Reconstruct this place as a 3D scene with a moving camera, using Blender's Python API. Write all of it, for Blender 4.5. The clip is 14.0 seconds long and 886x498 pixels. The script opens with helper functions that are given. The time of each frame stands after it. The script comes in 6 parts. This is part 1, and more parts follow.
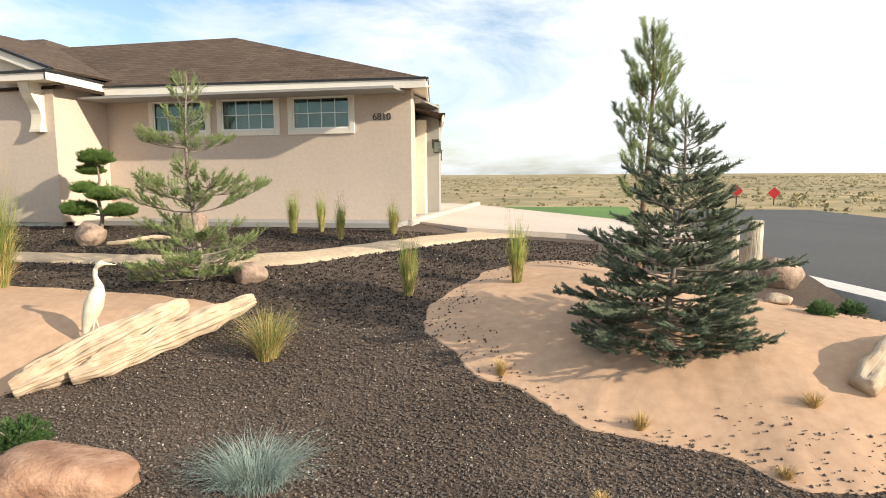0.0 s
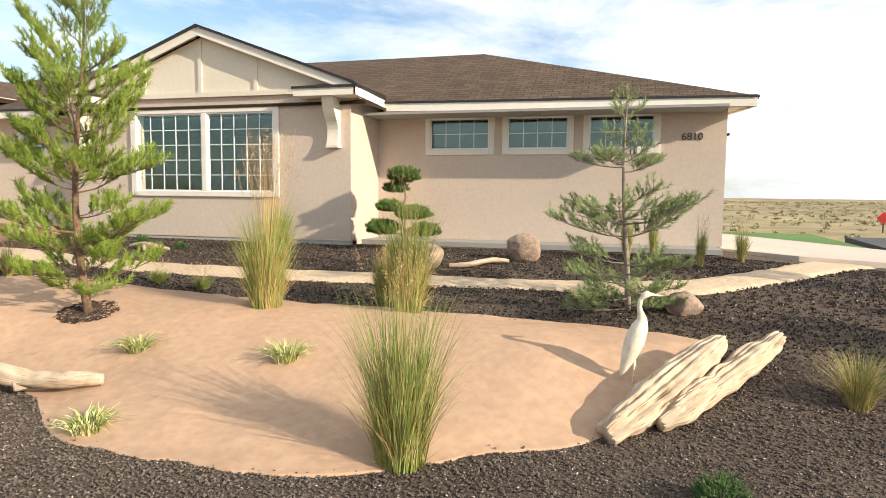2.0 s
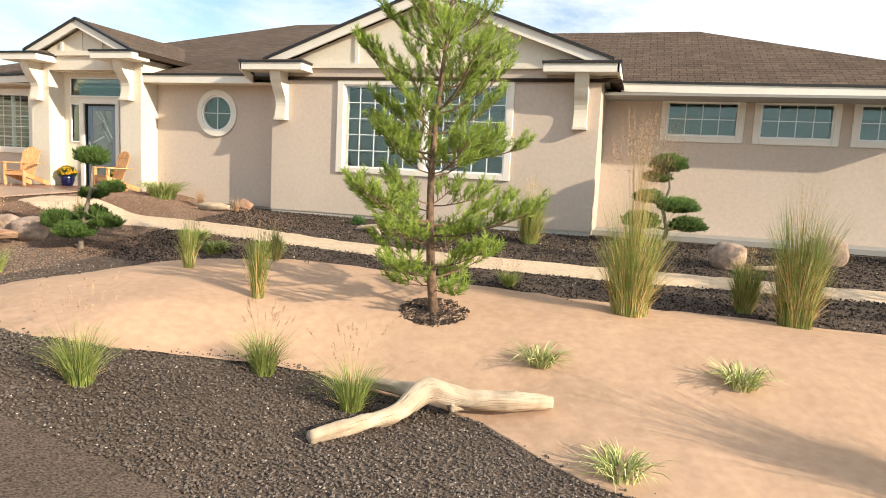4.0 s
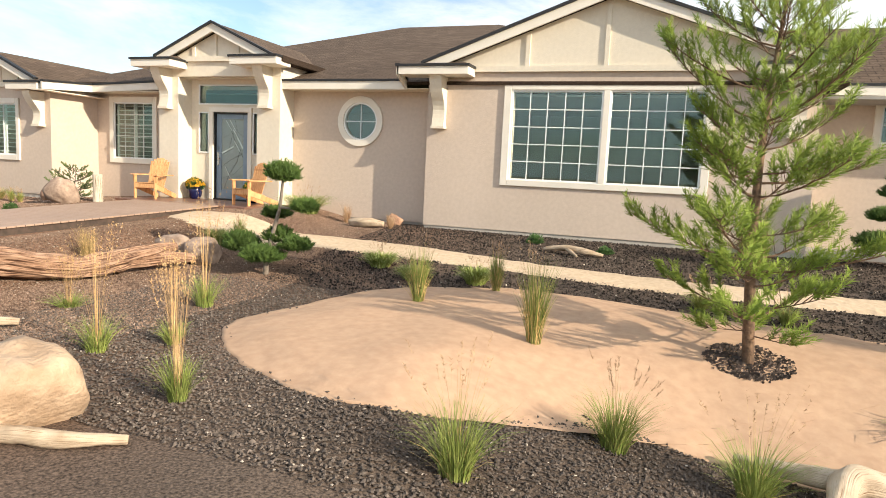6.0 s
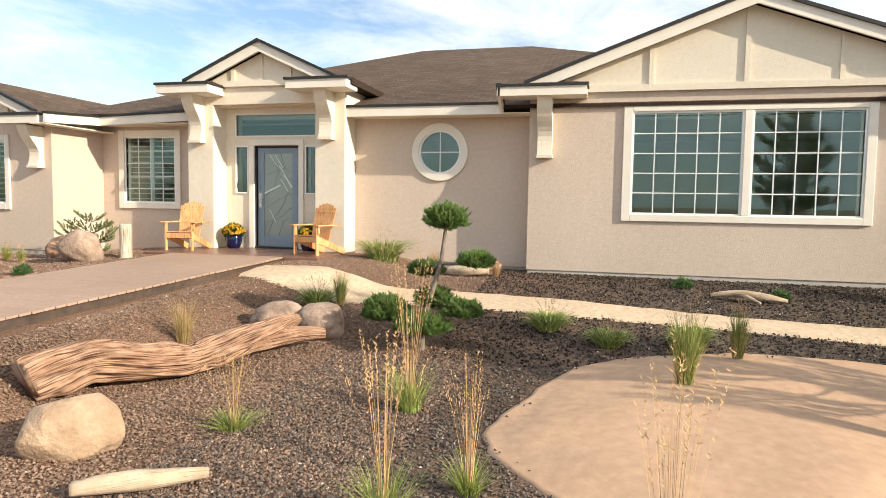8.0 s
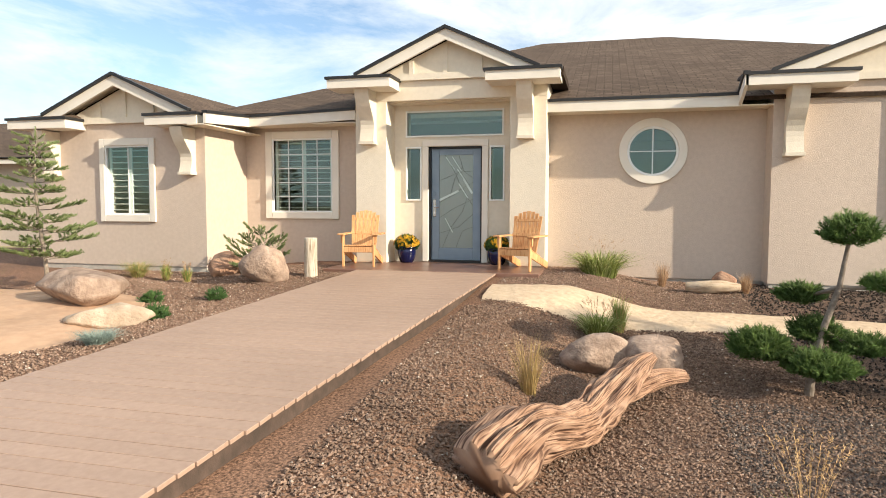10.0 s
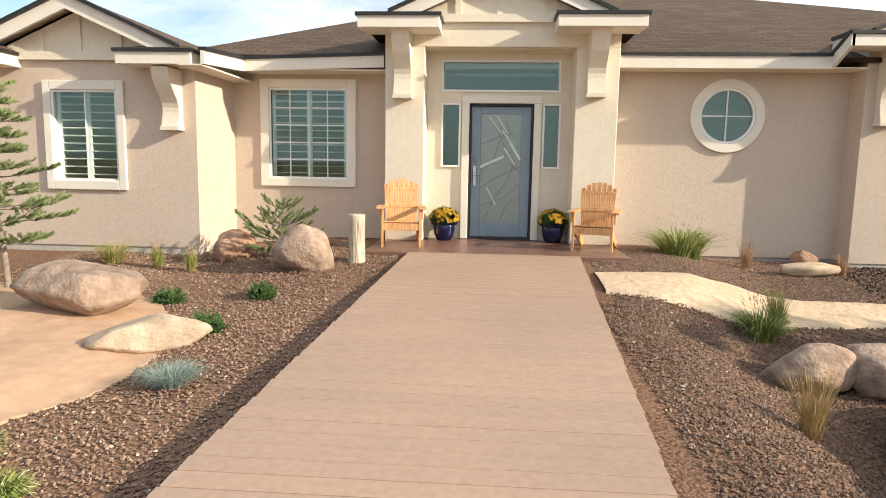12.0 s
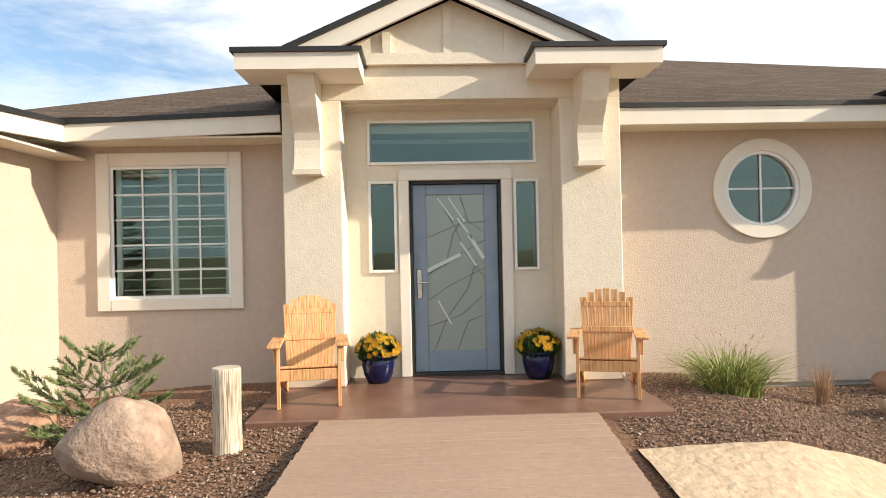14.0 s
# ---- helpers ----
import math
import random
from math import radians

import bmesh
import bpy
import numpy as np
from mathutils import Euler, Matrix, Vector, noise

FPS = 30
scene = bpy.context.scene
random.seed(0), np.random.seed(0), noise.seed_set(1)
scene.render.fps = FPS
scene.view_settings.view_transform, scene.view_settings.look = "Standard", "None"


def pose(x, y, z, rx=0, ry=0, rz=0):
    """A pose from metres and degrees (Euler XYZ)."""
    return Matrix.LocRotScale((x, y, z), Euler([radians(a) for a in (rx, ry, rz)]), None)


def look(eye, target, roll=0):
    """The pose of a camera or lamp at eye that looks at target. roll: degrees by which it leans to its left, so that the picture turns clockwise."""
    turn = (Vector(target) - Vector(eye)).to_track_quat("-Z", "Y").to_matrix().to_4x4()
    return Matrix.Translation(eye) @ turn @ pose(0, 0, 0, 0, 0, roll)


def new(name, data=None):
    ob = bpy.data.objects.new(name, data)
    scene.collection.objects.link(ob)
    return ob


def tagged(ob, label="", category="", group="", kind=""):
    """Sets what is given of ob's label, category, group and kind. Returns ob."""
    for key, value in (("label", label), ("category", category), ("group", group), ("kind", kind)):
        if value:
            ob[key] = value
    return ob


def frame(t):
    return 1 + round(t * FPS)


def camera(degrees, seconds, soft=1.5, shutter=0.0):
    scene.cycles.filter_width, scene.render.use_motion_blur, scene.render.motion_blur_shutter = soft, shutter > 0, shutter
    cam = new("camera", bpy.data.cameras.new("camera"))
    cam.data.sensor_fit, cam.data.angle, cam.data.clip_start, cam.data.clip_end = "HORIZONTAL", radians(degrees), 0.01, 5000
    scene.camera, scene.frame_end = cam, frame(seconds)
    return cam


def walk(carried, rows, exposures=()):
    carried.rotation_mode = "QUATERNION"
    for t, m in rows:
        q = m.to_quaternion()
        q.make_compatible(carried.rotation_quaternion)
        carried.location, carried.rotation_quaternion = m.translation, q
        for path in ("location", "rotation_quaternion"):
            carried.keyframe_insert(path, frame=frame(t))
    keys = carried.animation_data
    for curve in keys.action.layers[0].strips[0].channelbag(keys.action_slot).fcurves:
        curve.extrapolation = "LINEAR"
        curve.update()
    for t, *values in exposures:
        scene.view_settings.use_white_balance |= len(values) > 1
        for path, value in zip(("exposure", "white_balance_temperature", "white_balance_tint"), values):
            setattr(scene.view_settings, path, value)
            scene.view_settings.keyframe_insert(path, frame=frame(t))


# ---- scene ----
cam = camera(69.0, 14.0, soft=0.9)
PATH = [
    (0, (2.73, 0.931, 1.666), (2.306, 2.872, 1.439), -0.4),
    (0.5, (1.342, 0.767, 1.656), (0.908, 2.711, 1.478), 0.1),
    (1, (-0.087, 0.637, 1.656), (-0.546, 2.575, 1.478), 0.7),
    (1.5, (-1.495, 0.493, 1.669), (-1.989, 2.423, 1.491), 0.8),
    (2, (-2.804, 0.32, 1.691), (-3.345, 2.238, 1.524), 0.6),
    (2.5, (-4.012, 0.185, 1.712), (-4.587, 2.093, 1.534), 1.0),
    (3, (-5.178, 0.091, 1.729), (-5.766, 1.992, 1.528), 1.4),
    (3.5, (-6.353, 0.068, 1.739), (-6.928, 1.969, 1.509), 2.7),
    (4, (-7.479, 0.074, 1.751), (-8.053, 1.974, 1.509), 2.9),
    (4.2, (-7.862, 0.091, 1.754), (-8.456, 1.986, 1.513), 2.5),
    (6.3, (-11.052, 0.452, 1.803), (-11.714, 2.325, 1.567), 2.8),
    (6.5, (-11.396, 0.531, 1.808), (-12.025, 2.416, 1.581), 2.6),
    (7, (-12.325, 0.795, 1.839), (-12.87, 2.71, 1.647), 2.2),
    (7.5, (-13.238, 1.065, 1.848), (-13.721, 2.999, 1.687), 1.4),
    (8, (-14.157, 1.341, 1.846), (-14.635, 3.278, 1.706), 0.9),
    (8.5, (-15.12, 1.567, 1.841), (-15.631, 3.497, 1.719), 1.0),
    (9, (-16.102, 1.682, 1.847), (-16.638, 3.606, 1.748), 1.1),
    (9.2, (-16.473, 1.733, 1.851), (-16.997, 3.66, 1.748), 0.1),
    (11.3, (-20.048, 2.46, 1.984), (-20.423, 4.416, 1.799), 2.3),
    (11.5, (-20.303, 2.619, 1.992), (-20.628, 4.582, 1.792), 1.9),
    (12, (-20.716, 3.168, 2.034), (-20.853, 5.146, 1.773), 1.0),
    (12.5, (-20.964, 3.835, 2.093), (-20.956, 5.813, 1.798), -0.1),
    (13, (-21.044, 4.65, 2.139), (-20.986, 6.634, 1.891), -0.6),
    (13.5, (-21.022, 5.487, 2.18), (-20.967, 7.483, 2.062), -1.3),
    (14, (-20.915, 6.351, 2.202), (-20.849, 8.35, 2.21), -1.2),
]
walk(cam, [(t, look(eye, target, roll)) for t, eye, target, roll in PATH], ((0, 0.43), (4.2, 0.53), (6.5, 0.53), (14, 0.47)))

# ---------------------------------------------------------------- world, sun
SUN_DIR = Vector((0.91, -0.27, 0.385)).normalized()
world = bpy.data.worlds.new("world")
scene.world = world
world.use_nodes = True
wn, wl = world.node_tree.nodes, world.node_tree.links
wn.clear()
w_out = wn.new("ShaderNodeOutputWorld")
w_bg = wn.new("ShaderNodeBackground")
w_bg.inputs["Strength"].default_value = 0.15
w_sky = wn.new("ShaderNodeTexSky")
w_sky.sky_type, w_sky.sun_disc = "NISHITA", False
w_sky.sun_elevation = math.asin(SUN_DIR.z)
w_sky.sun_rotation = math.atan2(SUN_DIR.x, SUN_DIR.y)
w_sky.air_density, w_sky.dust_density, w_sky.ozone_density = 1.0, 1.2, 1.5
w_tc = wn.new("ShaderNodeTexCoord")
w_map = wn.new("ShaderNodeMapping")
w_map.inputs["Scale"].default_value = (1.0, 1.0, 3.6)
w_map.inputs["Rotation"].default_value = (0.15, 0.25, 0.5)
w_noise = wn.new("ShaderNodeTexNoise")
w_noise.inputs["Scale"].default_value = 2.1
w_noise.inputs["Detail"].default_value = 9.0
w_noise.inputs["Roughness"].default_value = 0.62
w_noise.inputs["Distortion"].default_value = 0.5
w_ramp = wn.new("ShaderNodeValToRGB")
w_ramp.color_ramp.elements[0].position, w_ramp.color_ramp.elements[1].position = 0.33, 0.55
w_mix = wn.new("ShaderNodeMix")
w_mix.data_type = "RGBA"
w_mix.inputs["B"].default_value = (5.4, 5.65, 5.8, 1.0)
wl.new(w_tc.outputs["Generated"], w_map.inputs["Vector"])
wl.new(w_map.outputs["Vector"], w_noise.inputs["Vector"])
w_sep = wn.new("ShaderNodeSeparateXYZ")
w_lean = wn.new("ShaderNodeMath")
w_lean.operation, w_lean.inputs[1].default_value = "MULTIPLY_ADD", 0.16
wl.new(w_tc.outputs["Generated"], w_sep.inputs["Vector"])
wl.new(w_sep.outputs["X"], w_lean.inputs[0])
wl.new(w_noise.outputs["Fac"], w_lean.inputs[2])
wl.new(w_lean.outputs["Value"], w_ramp.inputs["Fac"])
wl.new(w_ramp.outputs["Color"], w_mix.inputs["Factor"])
wl.new(w_sky.outputs["Color"], w_mix.inputs["A"])
wl.new(w_mix.outputs["Result"], w_bg.inputs["Color"])
wl.new(w_bg.outputs["Background"], w_out.inputs["Surface"])

sun = new("sun", bpy.data.lights.new("sun", "SUN"))
sun.data.energy, sun.data.angle, sun.data.color = 5.0, radians(0.6), (1.0, 0.87, 0.69)
sun.matrix_world = look(SUN_DIR * 30, (0, 0, 0))


# ---------------------------------------------------------------- materials
def mat(name, c1, c2, rough=0.8, scale=6.0, big=0.7, bump=0.2, bscale=60.0, metal=0.0, stain=0.25, spread=0.0, spec=0.5):
    """Two-scale procedural surface: grain c1..c2, broad patches, fine relief. spread: tone change from piece to piece."""
    m = bpy.data.materials.new(name)
    m.use_nodes = True
    n, l = m.node_tree.nodes, m.node_tree.links
    b = n["Principled BSDF"]
    b.inputs["Roughness"].default_value, b.inputs["Metallic"].default_value = rough, metal
    b.inputs["Specular IOR Level"].default_value = spec
    geo = n.new("ShaderNodeNewGeometry")
    grain, patch, fine = (n.new("ShaderNodeTexNoise") for _ in range(3))
    for node, sc, det in ((grain, scale, 6.0), (patch, big, 3.0), (fine, bscale, 4.0)):
        node.inputs["Scale"].default_value, node.inputs["Detail"].default_value = sc, det
        l.new(geo.outputs["Position"], node.inputs["Vector"])
    ramp = n.new("ShaderNodeValToRGB")
    ramp.color_ramp.elements[0].position, ramp.color_ramp.elements[1].position = 0.32, 0.68
    ramp.color_ramp.elements[0].color, ramp.color_ramp.elements[1].color = (*c1, 1), (*c2, 1)
    l.new(grain.outputs["Fac"], ramp.inputs["Fac"])
    hsv = n.new("ShaderNodeHueSaturation")
    rng = n.new("ShaderNodeMapRange")
    rng.inputs["From Min"].default_value, rng.inputs["From Max"].default_value = 0.3, 0.7
    rng.inputs["To Min"].default_value, rng.inputs["To Max"].default_value = 1 - stain, 1 + stain
    l.new(patch.outputs["Fac"], rng.inputs["Value"])
    l.new(ramp.outputs["Color"], hsv.inputs["Color"])
    value = rng.outputs["Result"]
    if spread:
        info = n.new("ShaderNodeObjectInfo")
        isl = n.new("ShaderNodeMath")
        isl.operation = "ADD"
        l.new(info.outputs["Random"], isl.inputs[0])
        l.new(geo.outputs["Random Per Island"], isl.inputs[1])
        r2 = n.new("ShaderNodeMapRange")
        r2.inputs["From Max"].default_value = 2.0
        r2.inputs["To Min"].default_value, r2.inputs["To Max"].default_value = 1 - spread, 1 + spread
        l.new(isl.outputs["Value"], r2.inputs["Value"])
        mul = n.new("ShaderNodeMath")
        mul.operation = "MULTIPLY"
        l.new(value, mul.inputs[0])
        l.new(r2.outputs["Result"], mul.inputs[1])
        value = mul.outputs["Value"]
    l.new(value, hsv.inputs["Value"])
    l.new(hsv.outputs["Color"], b.inputs["Base Color"])
    if bump:
        bp = n.new("ShaderNodeBump")
        bp.inputs["Strength"].default_value, bp.inputs["Distance"].default_value = bump, 0.6 / bscale
        l.new(fine.outputs["Fac"], bp.inputs["Height"])
        l.new(bp.outputs["Normal"], b.inputs["Normal"])
    return m


def leafy(name, c1, c2, spread=0.35, rough=0.65, trans=0.12):
    m = mat(name, c1, c2, rough, 9.0, 1.1, 0.0, 50.0, 0.0, 0.2, spread, 0.25)
    b = m.node_tree.nodes["Principled BSDF"]
    b.inputs["Subsurface Weight"].default_value = 0.0
    return m


M_STUCCO = mat("stucco_tan", (0.55, 0.455, 0.375), (0.60, 0.50, 0.415), 0.92, 14, 0.5, 0.55, 70, stain=0.05, spec=0.2)
M_STUCCO_L = mat("stucco_cream", (0.70, 0.635, 0.52), (0.75, 0.68, 0.56), 0.92, 14, 0.5, 0.4, 70, stain=0.04, spec=0.2)
M_TRIM = mat("trim_white", (0.74, 0.69, 0.60), (0.79, 0.74, 0.65), 0.6, 4, 0.4, 0.05, 40, stain=0.04)
M_FRAME = mat("frame_vinyl", (0.78, 0.79, 0.77), (0.82, 0.83, 0.81), 0.45, 4, 0.4, 0.0, 40, stain=0.02)
M_CONC = mat("foundation_concrete", (0.42, 0.39, 0.34), (0.52, 0.48, 0.42), 0.9, 12, 0.8, 0.3, 60, stain=0.12)
M_DARK = mat("drip_edge_black", (0.012, 0.012, 0.013), (0.02, 0.02, 0.02), 0.5, 8, 1, 0.0)
M_ROOM = mat("room_paint", (0.30, 0.29, 0.27), (0.33, 0.32, 0.30), 0.9, 4, 0.5, 0.0, stain=0.03)
M_BOARD = mat("composite_decking", (0.36, 0.245, 0.18), (0.41, 0.285, 0.21), 0.62, 22, 0.6, 0.25, 120, stain=0.07, spread=0.07)
M_SLAB = mat("stained_slab", (0.17, 0.088, 0.062), (0.23, 0.125, 0.09), 0.34, 5, 1.2, 0.08, 40, stain=0.18)
M_GRAVEL = mat("lava_gravel", (0.035, 0.026, 0.020), (0.17, 0.125, 0.095), 0.95, 55, 0.35, 1.0, 45, stain=0.22, spec=0.2)
M_STONE = mat("gravel_stone", (0.045, 0.037, 0.031), (0.125, 0.100, 0.083), 0.95, 30, 0.35, 0.3, 90, stain=0.2, spread=0.9, spec=0.2)
M_STONE_R = mat("gravel_stone_red", (0.12, 0.080, 0.057), (0.235, 0.160, 0.117), 0.95, 30, 0.35, 0.3, 90, stain=0.2, spread=0.85, spec=0.2)
M_SAND = mat("garden_sand", (0.45, 0.293, 0.193), (0.52, 0.35, 0.233), 0.97, 9, 0.6, 0.13, 11, stain=0.07, spec=0.15)
M_PATH = mat("path_sand", (0.53, 0.40, 0.275), (0.64, 0.50, 0.35), 0.97, 14, 0.7, 0.5, 12, stain=0.08, spec=0.15)
M_DRIVE = mat("drive_concrete", (0.50, 0.42, 0.35), (0.56, 0.48, 0.41), 0.9, 8, 0.3, 0.15, 60, stain=0.07)
M_KERB = mat("kerb_concrete", (0.55, 0.53, 0.50), (0.63, 0.61, 0.57), 0.9, 10, 0.5, 0.2, 60, stain=0.08)
M_ROAD = mat("asphalt", (0.05, 0.05, 0.052), (0.085, 0.083, 0.08), 0.9, 30, 0.15, 0.4, 90, stain=0.15)
M_LAWN = mat("lawn_green", (0.07, 0.15, 0.025), (0.12, 0.22, 0.045), 0.9, 20, 0.2, 0.8, 30, stain=0.2)
M_FIELD = mat("dry_field", (0.19, 0.165, 0.065), (0.42, 0.31, 0.17), 0.95, 0.22, 0.02, 0.6, 3, stain=0.3)
M_SCRUB = mat("scrub_green", (0.22, 0.20, 0.10), (0.36, 0.31, 0.18), 0.95, 2, 0.1, 0.5, 8, stain=0.3, spread=0.3)
M_DOOR = mat("door_blue_grey", (0.20, 0.265, 0.33), (0.23, 0.295, 0.36), 0.45, 6, 0.8, 0.05, 60, stain=0.06)
M_METAL = mat("brushed_nickel", (0.6, 0.6, 0.58), (0.7, 0.7, 0.68), 0.25, 20, 1, 0.0, metal=1.0)
M_BLACK = mat("black_metal", (0.015, 0.014, 0.013), (0.025, 0.024, 0.022), 0.4, 20, 1, 0.0)


def shingle_material():
    m = mat("roof_shingles", (0.075, 0.052, 0.038), (0.16, 0.118, 0.088), 0.95, 40, 0.4, 0.3, 120, stain=0.12, spec=0.15)
    n, l = m.node_tree.nodes, m.node_tree.links
    b = n["Principled BSDF"]
    uv = n.new("ShaderNodeUVMap")
    br = n.new("ShaderNodeTexBrick")
    br.inputs["Scale"].default_value = 1.0
    br.inputs["Brick Width"].default_value, br.inputs["Row Height"].default_value = 0.30, 0.14
    br.inputs["Mortar Size"].default_value = 0.008
    br.inputs["Color1"].default_value, br.inputs["Color2"].default_value = (0.80, 0.79, 0.79, 1), (1.16, 1.15, 1.13, 1)
    br.inputs["Mortar"].default_value = (0.35, 0.33, 0.32, 1)
    mul = n.new("ShaderNodeMix")
    mul.data_type, mul.blend_type = "RGBA", "MULTIPLY"
    mul.inputs["Factor"].default_value = 1.0
    old = b.inputs["Base Color"].links[0].from_socket
    l.new(uv.outputs["UV"], br.inputs["Vector"])
    l.new(old, mul.inputs["A"])
    l.new(br.outputs["Color"], mul.inputs["B"])
    l.new(mul.outputs["Result"], b.inputs["Base Color"])
    return m


M_ROOF = shingle_material()


def tint_gravel():
    """The gravel turns redder in the beds beside the walkway."""
    n, l = M_GRAVEL.node_tree.nodes, M_GRAVEL.node_tree.links
    b = n["Principled BSDF"]
    geo, sep, rng, mx = n.new("ShaderNodeNewGeometry"), n.new("ShaderNodeSeparateXYZ"), n.new("ShaderNodeMapRange"), n.new("ShaderNodeMix")
    rng.inputs["From Min"].default_value, rng.inputs["From Max"].default_value = -13.0, -19.0
    mx.data_type, mx.blend_type = "RGBA", "MULTIPLY"
    mx.inputs["B"].default_value = (2.1, 1.65, 1.4, 1)
    old = b.inputs["Base Color"].links[0].from_socket
    l.new(geo.outputs["Position"], sep.inputs["Vector"])
    l.new(sep.outputs["X"], rng.inputs["Value"])
    l.new(rng.outputs["Result"], mx.inputs["Factor"])
    l.new(old, mx.inputs["A"])
    l.new(mx.outputs["Result"], b.inputs["Base Color"])


tint_gravel()


def glass_material(name, tint, ior, rough=0.0):
    m = bpy.data.materials.new(name)
    m.use_nodes = True
    b = m.node_tree.nodes["Principled BSDF"]
    b.inputs["Base Color"].default_value = (*tint, 1)
    b.inputs["Transmission Weight"].default_value = 1.0
    b.inputs["Roughness"].default_value, b.inputs["IOR"].default_value = rough, ior
    b.inputs["Specular Tint"].default_value = (0.72, 0.98, 0.92, 1)
    return m


M_GLASS = glass_material("window_glass", (0.84, 0.95, 0.93), 1.7)
M_GLASS_ART = glass_material("art_glass", (0.56, 0.62, 0.60), 1.7, 0.2)
M_GLASS_ART.node_tree.nodes["Principled BSDF"].inputs["Transmission Weight"].default_value = 0.55
M_BEVEL = glass_material("bevelled_glass", (0.80, 0.88, 0.86), 1.8, 0.08)
M_BEVEL.node_tree.nodes["Principled BSDF"].inputs["Transmission Weight"].default_value = 0.35


# ---------------------------------------------------------------- mesh helpers
def obj(name, bm, material, parent=None, label="", category="", kind="", group="", smooth=False):
    me = bpy.data.meshes.new(name)
    bm.normal_update()
    bm.to_mesh(me)
    bm.free()
    if material:
        me.materials.append(material)
    if smooth:
        for p in me.polygons:
            p.use_smooth = True
    ob = new(name, me)
    if parent:
        ob.parent = parent
    return tagged(ob, label, category, group, kind)


def part(name, bm, material, parent, label="", smooth=False):
    return obj(name, bm, material, parent, label, smooth=smooth)


def thing(name, at, label, category, group="", kind="", rz=0.0):
    e = new(name)
    e.empty_display_size = 0.1
    e.matrix_world = pose(*at, 0, 0, rz)
    return tagged(e, label, category, group, kind)


def box(bm, x0, x1, y0, y1, z0, z1):
    v = [bm.verts.new((x, y, z)) for z in (z0, z1) for y in (y0, y1) for x in (x0, x1)]
    for f in ((0, 2, 3, 1), (4, 5, 7, 6), (0, 1, 5, 4), (2, 6, 7, 3), (0, 4, 6, 2), (1, 3, 7, 5)):
        bm.faces.new([v[i] for i in f])


def boxes(*dims):
    bm = bmesh.new()
    for d in dims:
        box(bm, *d)
    return bm


def soften(bm, width=0.006, seg=1):
    bmesh.ops.bevel(bm, geom=list(bm.edges), offset=width, segments=seg, affect="EDGES", clamp_overlap=True)
    return bm


def prism(bm, outline, axis, a, b):
    """Extrudes an outline of (u, z) from a to b along axis x or y."""
    def P(u, z, w):
        return (w, u, z) if axis == "x" else (u, w, z)
    A = [bm.verts.new(P(u, z, a)) for u, z in outline]
    B = [bm.verts.new(P(u, z, b)) for u, z in outline]
    n = len(outline)
    bm.faces.new(A)
    bm.faces.new(B[::-1])
    for i in range(n):
        bm.faces.new((A[i], B[i], B[(i + 1) % n], A[(i + 1) % n]))
    bmesh.ops.recalc_face_normals(bm, faces=bm.faces)


def wall_y(name, x0, x1, y, z0, z1, holes=(), thick=0.2, material=None, kind="structure", label="", parent=None):
    """A wall with its front at y, going back by thick, with rectangular openings through it."""
    bm = bmesh.new()
    xs = sorted({x0, x1, *[h for o in holes for h in o[:2]]})
    zs = sorted({z0, z1, *[h for o in holes for h in o[2:]]})
    for i in range(len(xs) - 1):
        for j in range(len(zs) - 1):
            cx, cz = (xs[i] + xs[i + 1]) / 2, (zs[j] + zs[j + 1]) / 2
            if not any(o[0] < cx < o[1] and o[2] < cz < o[3] for o in holes):
                box(bm, xs[i], xs[i + 1], y, y + thick, zs[j], zs[j + 1])
    bmesh.ops.remove_doubles(bm, verts=bm.verts, dist=1e-4)
    bm.verts.index_update()
    seen = {}
    for f in bm.faces:
        seen.setdefault(tuple(sorted(v.index for v in f.verts)), []).append(f)
    bmesh.ops.delete(bm, geom=[f for fs in seen.values() if len(fs) > 1 for f in fs], context="FACES_ONLY")
    return obj(name, bm, material or M_STUCCO, parent, label, "wall" if not parent else "", kind if not parent else "")


# ---------------------------------------------------------------- ground
def sst(a, b, v):
    u = min(1.0, max(0.0, (v - a) / (b - a)))
    return u * u * (3 - 2 * u)


def lerp_table(x, xs, ys):
    return float(np.interp(x, xs, ys))


def board_z(y):
    return 0.885 - 0.0434 * (11.53 - y)


def ground_z(x, y):
    base = lerp_table(x, (-60, -26, -22, -19, -14, -6, 3, 12), (0.45, 0.5, 0.4, 0.12, 0.05, -0.08, -0.25, -0.3))
    top = lerp_table(x, (-60, -26, -20, -8, -1, 4, 8), (0.72, 0.72, 0.66, 0.60, 0.58, 0.30, -0.05))
    u = sst(6.5, 13.0, y)
    dip = lerp_table(x, (-12.5, -10, 3, 8), (0, 0.45, 0.5, 0.5)) * (1 - sst(5.6, 8.0, y)) * sst(1.6, 3.4, y)
    g = base * (1 - u) + top * u - dip
    near = sst(9.0, 11.3, y)
    k = 1 - sst(0, 1.35 if x > -20.63 else 2.2, max(0.0, abs(x + 20.63) - 1.25 - near))
    b = board_z(min(max(y, -2), 12)) - 0.14 + 0.08 * near
    return g * (1 - k) + b * k


def axis_steps(a, b, step):
    n = max(1, int(round((b - a) / step)))
    return [a + (b - a) * i / n for i in range(n + 1)]


